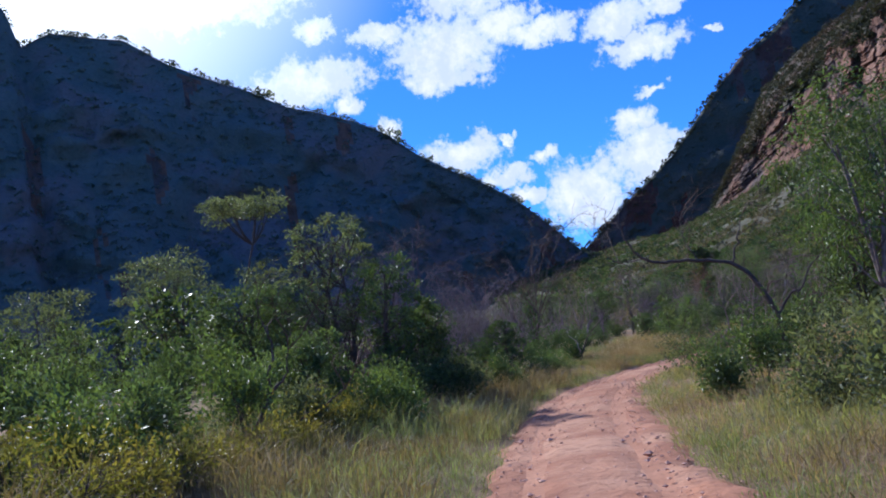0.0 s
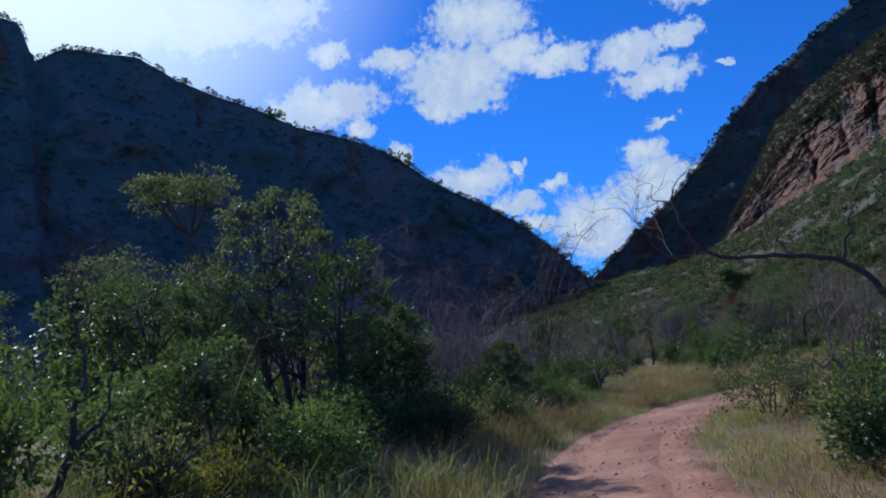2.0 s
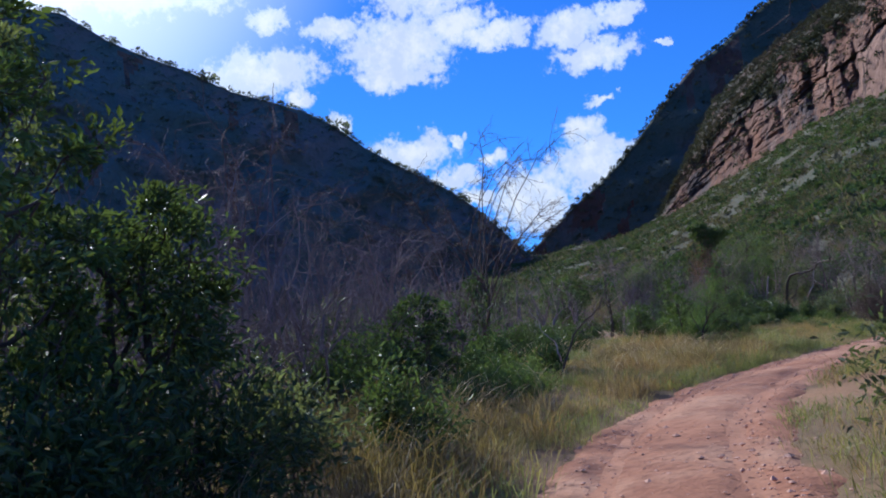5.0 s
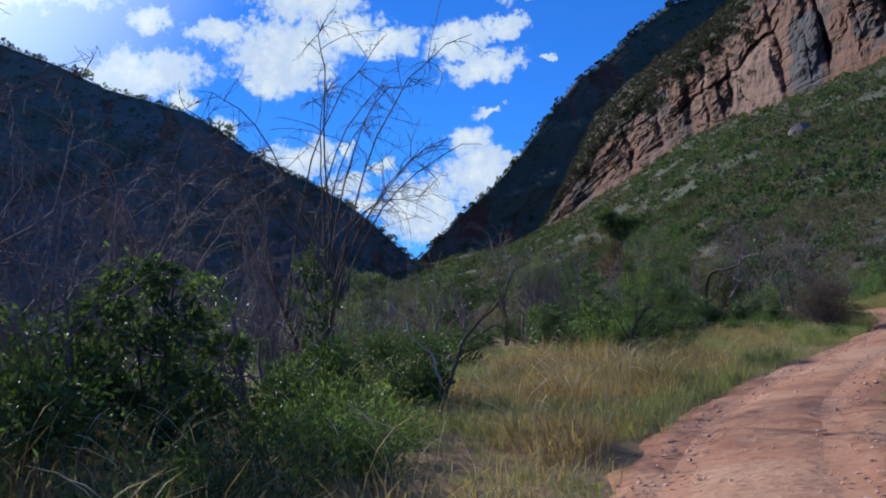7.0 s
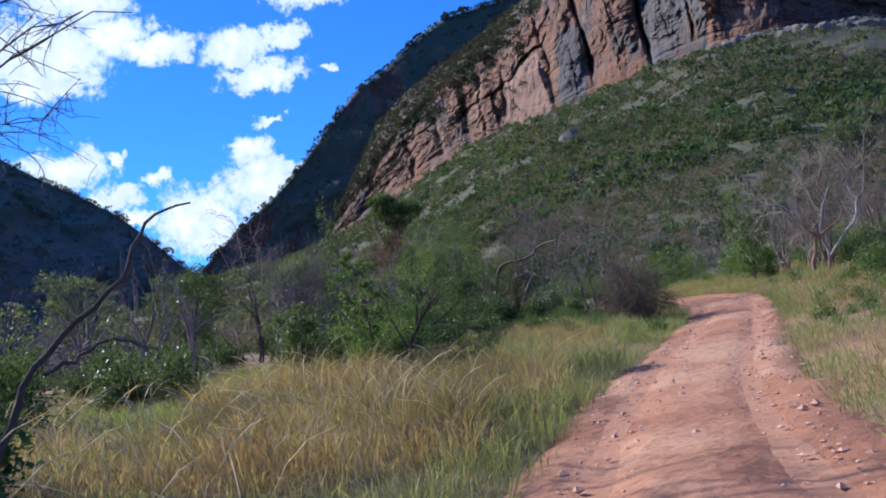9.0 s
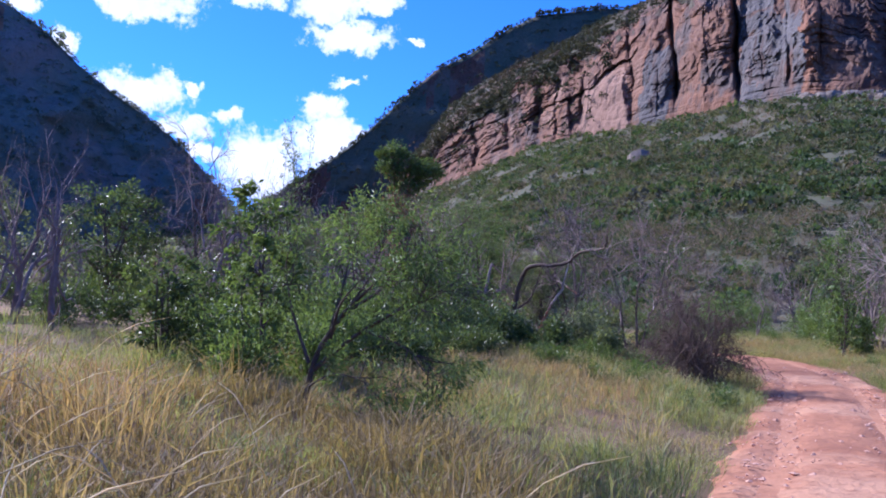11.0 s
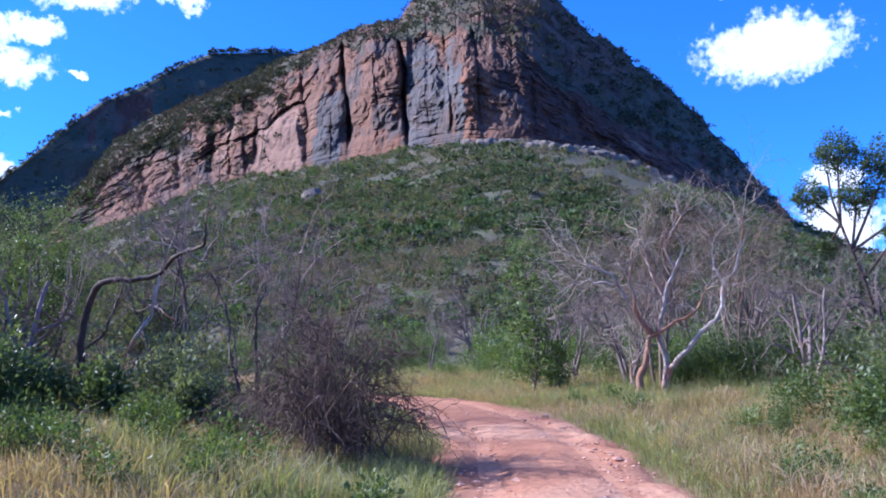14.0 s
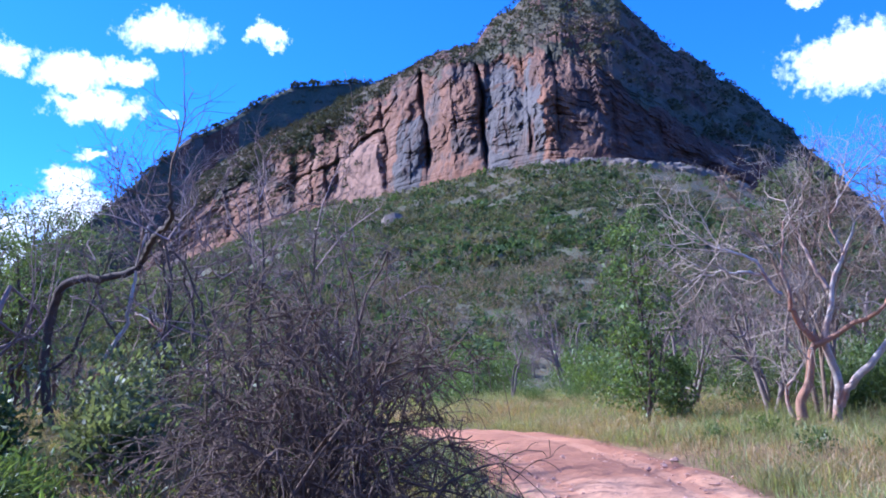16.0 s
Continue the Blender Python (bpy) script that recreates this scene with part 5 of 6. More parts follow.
put_at(shrub(1.4, LEAF_LIGHT, "light green leafy shrub in the grass"), 11.0, 15.6, 0)
put_at(shrub(1.5), 13.6, 17.4, 120)
put_at(shrub(1.3, LEAF_GREY, "grey-green shrub in the grass"), 8.6, 10.6, 60)
put_at(broad_tree(4.0, LEAF_DARK), 16.5, 18.5, 10)

# --- along the bend, left of the track ---
purple = bare_tree(3.6, "tall bare purplish thicket tree", PURPLE_TWIG, n=3, lean=0.3, kids=(5, 5, 4))
place(purple, [(13.0, 41.0, 1.0, 0), (9.6, 41.4, 1.0, 80), (17.6, 47.0, 1.1, 160), (20.0, 49.6, 1.0, 230), (14.4, 46.0, 1.2, 300), (6.0, 35.0, 1.0, 20), (22.6, 52.4, 1.1, 120), (5.0, 38.6, 1.1, 200), (18.6, 52.6, 1.2, 260), (25.0, 54.6, 1.1, 40)], "bare trees in the thicket")
put_at(leafy_column(3.1), 15.6, 39.4, 0)
put_at(arching_tree(6.7, 3.5, 24, "tall bare thorn tree with arching twigs against the sky", fork=0.36, rad=0.05), 15.8, 39.9, 40)
put_at(arching_tree(6.6, 2.6, 20, "bare thorn tree with arching twigs in the thicket", PURPLE_TWIG), 8.6, 35.4, 100)
put_at(arching_tree(4.4, 2.2, 16, "low bare thorn tree with pale curved twigs", PURPLE_TWIG), 12.6, 38.6, 200)
put_at(shrub(1.5), 18.4, 43.2, 0)
put_at(shrub(0.9, LEAF_LIGHT, "light green leafy shrub in the grass"), 16.1, 36.2, 0)
put_at(shrub(0.8), 13.4, 34.2, 30)
put_at(shrub(1.0, LEAF_LIGHT, "light green leafy shrub in the grass"), 14.6, 36.6, 100)
put_at(shrub(1.4), 12.4, 36.4, 200)
put_at(snag([([(0, 0, -0.1), (0.3, -0.1, 0.6), (0.75, -0.3, 1.1), (1.1, -0.4, 1.7), (1.5, -0.5, 1.9)], 0.03), ([(0.6, -0.2, 0.95), (1.0, -0.1, 1.1), (1.4, 0.0, 1.0)], 0.015), ([(0.2, 0, 0.4), (0.1, 0.3, 1.0), (-0.2, 0.5, 1.6)], 0.02)],
            "thin dead branch leaning out of the bushes", BARK), 15.9, 35.5, 0, 1.15)
for x, y, tall in ((13.4, 34.0, 0.8), (13.0, 33.0, 0.7), (14.2, 35.2, 0.8), (14.6, 36.2, 0.8), (13.2, 32.0, 0.6), (15.4, 37.4, 0.8)):
    put_at(plant("herb", g, stems(8, 0.6, 0.8, 0.012), BARK, LEAF_FEATHER, "ferny light green weed in the grass", "herb", 1, (6,), per=30, low=0, sigma=0.08, size=0.075, slim=0.28, tall=tall, **SHRUB), x, y, g.uniform(0, 360))
tagged(put_at(clumped_tree(2.25, 0.8, "tall leafy shrub before the bare thicket", LEAF_DARK, 26, 0.12, 12, 20, 0.085, trunks=4, rad=0.03, lump=0.32, name="shrub"), 11.5, 32.3, 0), category="shrub")
for x, y, tall in ((10.4, 31.6, 1.3), (10.0, 33.0, 1.6), (9.4, 30.4, 1.2), (8.8, 29.2, 1.1)):
    put_at(shrub(tall, LEAF_DARK if g.random() < 0.6 else LEAF_LIGHT, "leafy shrub before the bare thicket", size=0.085), x, y, g.uniform(0, 360))
for x, y, tall in ((12.5, 31.8, 0.9), (13.0, 31.2, 0.8), (12.2, 30.7, 0.8), (13.6, 32.4, 0.9), (11.4, 30.2, 0.8), (10.8, 30.0, 0.6)):
    put_at(plant("herb", g, stems(8, 0.6, 0.8, 0.012), BARK, LEAF_LIGHT if g.random() < 0.5 else LEAF_FEATHER, "green weed among the tall grass", "herb", 1, (6,), per=28, low=0, sigma=0.08, size=0.07, slim=0.3, tall=tall, **SHRUB), x, y, g.uniform(0, 360))
tagged(put_at(clumped_tree(1.85, 0.95, "dark shrub with small glossy leaves", LEAF_DARK, 28, 0.1, 13, 24, 0.075, trunks=4, rad=0.03, lump=0.3, name="shrub"), 2.3, 18.4, 0), category="shrub")
put_at(limbed_bush([([(0, 0, -0.1), (0.12, -0.05, 0.6), (0.5, -0.3, 1.15), (0.9, -0.5, 1.5), (1.15, -0.6, 1.7)], 0.04), ([(0.08, 0, 0.4), (0.6, -0.35, 0.85), (1.1, -0.65, 1.15), (1.5, -0.85, 1.3)], 0.03),
                    ([(0.05, 0, 0.5), (-0.2, 0.1, 1.1), (-0.3, 0.1, 1.6)], 0.026), ([(0.3, -0.1, 0.9), (0.4, 0.1, 1.45), (0.45, 0.2, 1.85)], 0.026), ([(0.3, -0.1, 0.8), (0.45, -0.6, 1.2), (0.75, -0.95, 1.5)], 0.022),
                    ([(0.5, -0.3, 1.1), (0.9, -0.1, 1.4), (1.4, -0.2, 1.6)], 0.022), ([(0.7, -0.4, 0.9), (1.1, -0.75, 0.8), (1.5, -0.95, 0.55)], 0.016), ([(0, 0, 0.2), (0.4, -0.4, 0.45), (0.8, -0.6, 0.35)], 0.014),
                    ([(0.4, -0.2, 1.0), (0.75, -0.35, 1.5), (0.85, -0.3, 1.85)], 0.02)],
                   "feathery acacia bush leaning over with dark arching limbs", sprays=6, per=8), 25.35, 42.5, -39.5, 0.98)
put_at(clumped_tree(2.7, 0.42, "slim light green tree with broad leaves beside the acacia", LEAF_LIGHT, 13, 0.32, 9, 15, 0.085, 0.5, trunks=1, rad=0.03, lump=0.5), 25.3, 43.6, 0)
put_at(clumped_tree(1.6, 0.5, "dark green bush behind the acacia", LEAF_DARK, 11, 0.15, 11, 18, 0.08, trunks=3, rad=0.03), 24.9, 45.6, 0)
put_at(plant("tree", g, stems(2, 0.14, 1.9, 0.018), BARK, LEAF_FEATHER, "thin feathery sapling rising above the acacia", "tree", 2, (8, 4), wobble=0.12, per=9, low=1, sigma=0.06, size=0.085, slim=0.22, spread=0.8, shrink=0.3, tall=4.5, wide=0.7), 29.6, 50.4, 0)
for x, y, tall in ((25.0, 43.4, 0.6), (26.6, 44.6, 0.9), (27.6, 45.8, 1.1), (25.6, 45.0, 1.0)):
    put_at(shrub(tall, LEAF_FEATHER if g.random() < 0.6 else LEAF_DARK, "leafy undergrowth round the acacia bush", per=20, size=0.07), x, y, g.uniform(0, 360))
put_at(shrub(1.5, LEAF_FEATHER, "bright green bush behind the acacia", per=26, size=0.07), 28.4, 46.4, 0)
put_at(acacia(g, 5.9, ((-0.06, 0.03, 0.92, 0.10), (-0.03, 0.0, 0.85, 0.13), (0.10, -0.05, 0.84, 0.11), (0.02, 0.0, 0.76, 0.09), (-0.07, 0.02, 0.66, 0.05), (0.06, 0.02, 0.55, 0.06)), "tall tree with a dense green crown on bare reddish stems", LEAF_LIGHT, BARK, 1900, 0.8, 0.06), 36.0, 55.4, 0)
put_at(plant("tree", g, stems(4, 0.15, 2.4, 0.05), RED_WOOD, LEAF_DRY, "thin reddish tree with a few dry brown leaves", "tree", 3, (5, 5, 4), per=6, sigma=0.14, size=0.09, tall=4.4, wide=1.0), 35.4, 54.8, 0)
put_at(leafy_column(3.4, "creeper-hung trunk in the thicket"), 33.2, 51.6, 0)
put_at(leafy_column(4.9, "creeper-hung trunk below the green crown", LEAF_LIGHT), 35.7, 55.3, 0)
for x, y, tall, leaf in ((31.0, 55.0, 3.6, LEAF_GREY), (38.4, 57.4, 4.2, LEAF_GREY), (41.6, 58.6, 4.0, LEAF_LIGHT), (44.0, 57.0, 3.4, LEAF_GREY), (33.6, 58.4, 4.0, LEAF_GREY), (28.0, 57.4, 3.8, LEAF_DARK), (46.6, 60.0, 3.8, LEAF_GREY), (24.6, 58.4, 4.0, LEAF_GREY)):
    put_at(broad_tree(tall, leaf, "grey-green tree among the bare thicket" if leaf is LEAF_GREY else "green tree among the bare thicket", per=20, wide=1.2), x, y, g.uniform(0, 360))
put_at(broad_tree(6.2, LEAF_GREY, "grey-green tree behind the thicket"), 46.6, 65.4, 0)
put_at(broad_tree(6.4, LEAF_DARK), 44.8, 63.4, 50)


# --- the arching snag and bare trunks before the bend's end ---
put_at(snag([([(0.4,0.05,-0.2),(0.37,0.01,0.4),(0.2,-0.25,1.05),(0.06,-0.64,1.9),(0.05,-1.26,2.35),(0.15,-1.97,2.5),(0.25,-2.57,2.6),(-0.43,-4.1,2.6),(-1.1,-5.12,2.7),(-1.28,-5.22,3.0)],0.095),
             ([(0.21,-0.25,0.9),(0.44,-0.67,1.3),(0.4,-0.89,1.8),(0.48,-1.2,2.5),(0.61,-1.44,3.1)],0.035),
             ([(0.17,-1.1,-0.1),(0.27,-1.55,1.0),(0.33,-1.99,1.4),(0.27,-2.32,2.1),(0.22,-2.54,2.6),(0.22,-2.8,3.15)],0.05)],
            "dead snag bent over in an arch", BARK, PALE_BARK, twigs=4, twig_wood=DARK_TWIG), 40.0, 54.9, 0)
bare = snag([([(0, 0, -0.2), (0.12, 0.05, 0.8), (-0.05, 0.12, 1.7), (0.2, 0.05, 2.5), (0.15, 0.1, 3.3)], 0.042), ([(0.1, 0, -0.2), (0.45, 0.1, 0.7), (0.5, -0.1, 1.5), (0.85, -0.2, 2.3), (0.8, -0.3, 3.0)], 0.034),
             ([(-0.1, 0.1, -0.2), (-0.4, 0.3, 0.8), (-0.35, 0.2, 1.5), (-0.8, 0.3, 2.2), (-0.9, 0.5, 2.7)], 0.03), ([(0.02, 0.1, 1.3), (-0.3, -0.2, 1.9), (-0.35, -0.3, 2.6)], 0.02),
             ([(0.5, -0.1, 1.4), (1.0, 0.2, 1.75), (1.4, 0.25, 1.8)], 0.018), ([(0.15, 0, 2.2), (0.5, 0.2, 2.6), (0.55, 0.3, 3.2)], 0.016), ([(0, 0.3, -0.2), (0.15, 0.6, 0.9), (0.1, 0.9, 1.7), (0.3, 1.0, 2.4)], 0.03)],
            "slender crooked bare stems with sparse twigs", BARK, PALE_BARK, (4,), 4, PURPLE_TWIG)
place(bare, [(39.8, 49.4, 1.0, 0), (41.0, 52.6, 1.1, 70), (42.6, 50.6, 0.95, 220), (36.6, 55.2, 1.1, 40), (43.2, 55.0, 1.2, 190), (31.0, 53.0, 0.9, 100), (29.6, 56.0, 1.2, 260)], "bare trunks in the thicket")
put_at(twig_dome(1.45, 2.2, 110, "dense dome of bare purplish-brown twigs by the track"), 37.3, 45.8, 0)
put_at(twig_dome(0.9, 1.2, 26, "low dome of grey dead twigs in the thicket"), 39.4, 51.4, 60)

for x, y, tall in ((28.6, 48.6, 1.3), (30.4, 49.8, 1.3), (32.0, 50.2, 1.3), (33.8, 50.6, 1.1), (35.4, 50.4, 1.1), (36.6, 49.4, 0.8), (37.4, 48.6, 0.7), (34.6, 52.6, 1.9), (31.2, 52.2, 1.8), (38.6, 50.2, 1.3), (40.4, 50.8, 1.4), (29.4, 51.4, 1.7), (36.2, 52.8, 1.8), (27.0, 48.8, 1.5), (39.4, 48.0, 1.0), (41.4, 50.0, 1.2)):
    put_at(shrub(tall, LEAF_DARK if g.random() < 0.7 else LEAF_GREY, "dark green shrub at the foot of the bare thicket", far=True, per=24), x, y, g.uniform(0, 360))
thin = bare_tree(3.1, "bare purplish tree at the edge of the clearing", PURPLE_TWIG, n=4, lean=0.35, kids=(5, 5, 4))
place(thin, [(30.8, 51.2, 1.0, 0), (32.6, 52.6, 1.1, 60), (34.4, 53.4, 1.0, 130), (36.2, 53.4, 1.0, 200), (28.6, 52.8, 1.1, 330), (39.4, 56.0, 1.2, 20), (35.8, 56.6, 1.2, 90), (32.4, 56.4, 1.2, 170)], "bare trees in the thicket")
for x, y in ((34.8, 46.2), (34.0, 47.0), (35.4, 47.4), (36.2, 46.6), (33.2, 46.4), (35.0, 45.4), (36.0, 47.8), (34.4, 48.0)):
    put_at(plant("herb", g, stems(8, 0.6, 0.6, 0.01), BARK, LEAF_LIGHT, "bright green weed in front of the dead bush", "herb", 1, (5,), per=26, low=0, sigma=0.09, size=0.075, slim=0.3, tall=0.5, **SHRUB), x, y, g.uniform(0, 360))

# --- beyond the end of the straight ---
put_at(snag([([(-0.48, 0, -0.2), (-0.3, 0.05, 0.7), (-0.07, 0, 1.42), (-0.17, 0.05, 1.78)], 0.11),
             ([(0.17, 0.1, -0.2), (0.17, 0.1, 1.2), (0.24, 0.2, 2.36), (0.76, 0.3, 3.5)], 0.09),
             ([(0.22, 0.0, 0.4), (0.5, -0.2, 0.95), (1.07, -0.3, 1.53), (1.6, -0.2, 2.56), (1.9, -0.2, 2.83), (2.1, 0, 4.2)], 0.075),
             ([(-0.13, 0, 1.5), (-0.6, -0.3, 2.25), (-0.48, -0.3, 3.5)], 0.055),
             ([(-0.6, -0.3, 2.25), (-1.2, -0.5, 2.97), (-1.95, -0.4, 3.2)], 0.04),
             ([(-0.07, 0, 1.42), (0.87, -0.6, 1.94), (1.1, -0.7, 2.5)], 0.05),
             ([(0.24, 0.2, 2.36), (-0.1, 0.5, 3.2), (-0.27, 0.6, 4.0)], 0.04), ([(-0.3, 0.3, -0.1), (-0.6, 0.4, 0.6), (-0.2, 0.3, 1.2)], 0.05),
             ([(-0.95, -0.4, 2.6), (-1.5, -0.3, 2.7), (-2.1, -0.2, 2.55)], 0.03), ([(1.6, -0.2, 2.56), (1.3, -0.1, 3.2), (1.5, 0, 3.9)], 0.035), ([(0.5, 0.25, 3.0), (0.3, 0.1, 3.6), (0.7, 0, 4.2)], 0.03)],
            "gnarled dead tree with pale peeling bark and a broken red stump", RED_WOOD, PALE_BARK, (1, 2, 3, 4, 6, 7, 8, 9, 10), 9, PALE_TWIG), 48.0, 44.7, -66)
put_at(clumped_tree(4.5, 0.62, "trunk wrapped in light green creeper", LEAF_LIGHT, 26, 0.12, 10, 14, 0.1, 0.5, trunks=1, rad=0.05, flat=1.1, lump=0.5, joined=True), 49.2, 48.4, 0)
put_at(leafy_column(1.5, "low trunk wrapped in green creeper", LEAF_FEATHER), 49.9, 48.0, 60)
put_at(acacia(g, 5.6, ((0.0, 0.08, 0.92, 0.12), (0.02, -0.10, 0.86, 0.14), (0.05, 0.2, 0.76, 0.10), (0.0, -0.24, 0.72, 0.11), (0.03, 0.02, 0.74, 0.11), (0.0, -0.12, 0.58, 0.08), (0.05, 0.14, 0.55, 0.07)), "dark green tree with a lacy crown on bare limbs", LEAF_DARK, BARK, 1500, 1.0, 0.06), 49.6, 40.3, 0)
put_at(clumped_tree(7.0, 1.15, "tall grey-green tree behind the pale dead tree", LEAF_GREY, 18, 0.7, 12, 20, 0.14, trunks=2, rad=0.08, lump=0.42), 59.1, 47.5, 0)
put_at(arching_tree(4.5, 1.8, 17, "pale brown leafless tree with a fan of fine twigs", PINK_TWIG, 0.35), 49.2, 45.0, 0)
put_at(arching_tree(4.3, 1.5, 13, "pale brown leafless tree with a fan of fine twigs", PINK_TWIG, 0.35), 50.6, 43.4, 70)
grey = bare_tree(3.4, "grey leafless tree among scrub", n=3, lean=0.45, kids=(6, 5, 5))
place(grey, [(51.6, 46.6, 1.0, 0), (54.0, 43.6, 1.1, 90), (53.0, 48.8, 0.9, 180), (57.0, 46.0, 1.2, 40), (47.6, 41.4, 0.9, 250), (59.0, 52.0, 1.2, 130), (62.0, 57.0, 1.2, 10), (56.2, 40.6, 1.2, 300), (51.4, 37.2, 1.0, 210), (64.0, 50.0, 1.3, 75)], "grey leafless trees beyond the bend")


# --- the mass of the thicket ---
def fill(ob, n, xr, yr, lo, hi, side, s0, s1, group=""):
    x, y, _ = scatter(n, xr, yr, lo, hi, side)
    place(ob, [(px, py, g.uniform(s0, s1), g.uniform(0, 360)) for px, py in zip(x, y)], group)


def mass(ob, n, xr, yr, lo, hi, side, s0, s1, name):
    """Bushes that nobody could count: the leaves of one plant set out many times and joined."""
    x, y, _ = scatter(n, xr, yr, lo, hi, side)
    clear = np.hypot(x - 46.4, y - 43.7) > 3.6      # open grass before the dead tree
    x, y = x[clear], y[clear]
    me = [c for c in ob.children if c.name.startswith("foliage")][0].data
    co = np.empty(len(me.vertices) * 3, np.float32)
    me.vertices.foreach_get("co", co)
    co = co.reshape(-1, 3)
    k = len(me.polygons[0].vertices)
    f = np.empty(len(me.polygons) * k, np.int32)
    me.loops.foreach_get("vertex_index", f)
    vs, fs = [], []
    for i, (px, py, pz) in enumerate(zip(x, y, height(x, y))):
        t, s = g.uniform(0, 2 * np.pi), g.uniform(s0, s1)
        c, d = np.cos(t) * s, np.sin(t) * s
        wide = g.uniform(0.85, 1.2)
        vs.append(np.stack([wide * (co[:, 0] * c - co[:, 1] * d) + px, wide * (co[:, 0] * d + co[:, 1] * c) + py, co[:, 2] * s + pz], 1))
        fs.append(f.reshape(-1, k) + i * len(co))
    label, mat = ob["label"], me.materials[0]
    for c in list(ob.children):
        bpy.data.objects.remove(c)
    bpy.data.objects.remove(ob)
    return tagged(new(name, mesh_from(name, np.concatenate(vs), np.concatenate(fs), mat, False)), label, "shrubs", kind="stuff")


fill(shrub(1.2, LEAF_DARK, far=True), 40, (-12, 14), (12, 45), 6, 24, 1, 0.6, 1.2, "shrubs in the thicket")
fill(shrub(1.2, LEAF_LIGHT, "light green leafy shrub in the thicket", far=True), 40, (-12, 16), (8, 45), 5, 24, 1, 0.6, 1.2, "shrubs in the thicket")
fill(broad_tree(3.0, LEAF_DARK, "dark green tree in the thicket", 16, 0.14, far=True), 30, (-16, 10), (26, 62), 12, 45, 1, 0.8, 1.3, "trees in the thicket")
fill(bare_tree(2.7, "bare purplish thicket tree", PURPLE_TWIG, n=2, kids=(5, 4, 4)), 44, (4, 30), (28, 85), 11, 50, 1, 0.8, 1.4, "bare trees in the thicket")
mass(shrub(1.2, LEAF_DARK, far=True), 36, (16, 46), (40, 80), 11, 30, 1, 0.7, 1.3, "shrub_mass")
mass(shrub(1.2, LEAF_LIGHT, "light green leafy shrub in the thicket", far=True), 20, (12, 46), (36, 80), 9, 30, 1, 0.7, 1.2, "shrub_mass")
fill(bare_tree(3.0, "grey-purple leafless tree in the thicket", PURPLE_TWIG, n=2, kids=(5, 4, 4)), 52, (22, 62), (48, 100), 11, 48, 1, 0.8, 1.3, "bare trees in the thicket")
fill(broad_tree(3.6, LEAF_GREY, "grey-green tree in the thicket", 15, 0.15, far=True), 36, (14, 62), (52, 115), 16, 62, 1, 0.8, 1.3, "trees in the thicket")
mass(shrub(1.1, LEAF_LIGHT, "green leafy shrub beyond the bend", far=True, size=0.062), 120, (46, 76), (36, 74), 4.0, 26, 0, 0.7, 1.7, "shrub_mass")
fill(bare_tree(2.8, "grey leafless tree on the slope", n=2, kids=(5, 4, 4)), 30, (52, 90), (30, 90), 8, 44, 0, 0.8, 1.3, "grey leafless trees beyond the bend")
fill(broad_tree(3.0, LEAF_DARK, "dark green tree on the slope", 15, 0.15, far=True), 45, (54, 100), (26, 100), 10, 60, 0, 0.8, 1.3, "trees on the slope")
fill(shrub(1.1, LEAF_GREY, "grey-green shrub in the grass beside the track", far=True), 36, (2, 40), (-2, 36), 4.0, 16, -1, 0.7, 1.4, "shrubs beside the track")
mass(shrub(0.9, LEAF_LIGHT, "low green shrub in the grass beyond the verge", far=True, size=0.065), 80, (40, 70), (24, 50), 3.6, 24, -1, 0.6, 1.5, "shrub_mass")
mass(shrub(1.0, LEAF_GREY, "grey-green shrub in the grass beyond the verge", far=True, size=0.065), 70, (42, 74), (24, 52), 5.0, 28, -1, 0.7, 1.6, "shrub_mass")
mass(shrub(0.9, LEAF_DARK, "dark green shrub along the edge of the clearing", far=True), 80, (26.5, 38), (45, 51.5), 6.6, 9.6, 1, 0.5, 0.9, "shrub_mass")
mass(shrub(0.9, LEAF_DARK, "low dark shrub at the thicket's foot", far=True), 90, (6, 34), (30, 62), 9.0, 20, 1, 0.6, 1.3, "shrub_mass")
fill(broad_tree(3.4, LEAF_GREY, "grey-green tree across the track", 16, 0.14, far=True), 20, (16, 60), (5, 40), 9, 30, -1, 0.8, 1.3, "trees beside the track")

mass(shrub(1.2, LEAF_GREY, "grey-green scrub across the valley floor", far=True, size=0.11), 60, (5, 75), (-25, 40), 10, 50, -1, 0.7, 1.6, "shrub_mass")
mass(shrub(1.2, LEAF_DARK, "dark scrub across the valley floor", far=True, size=0.11), 45, (-40, 6), (-10, 40), 10, 45, 1, 0.7, 1.6, "shrub_mass")

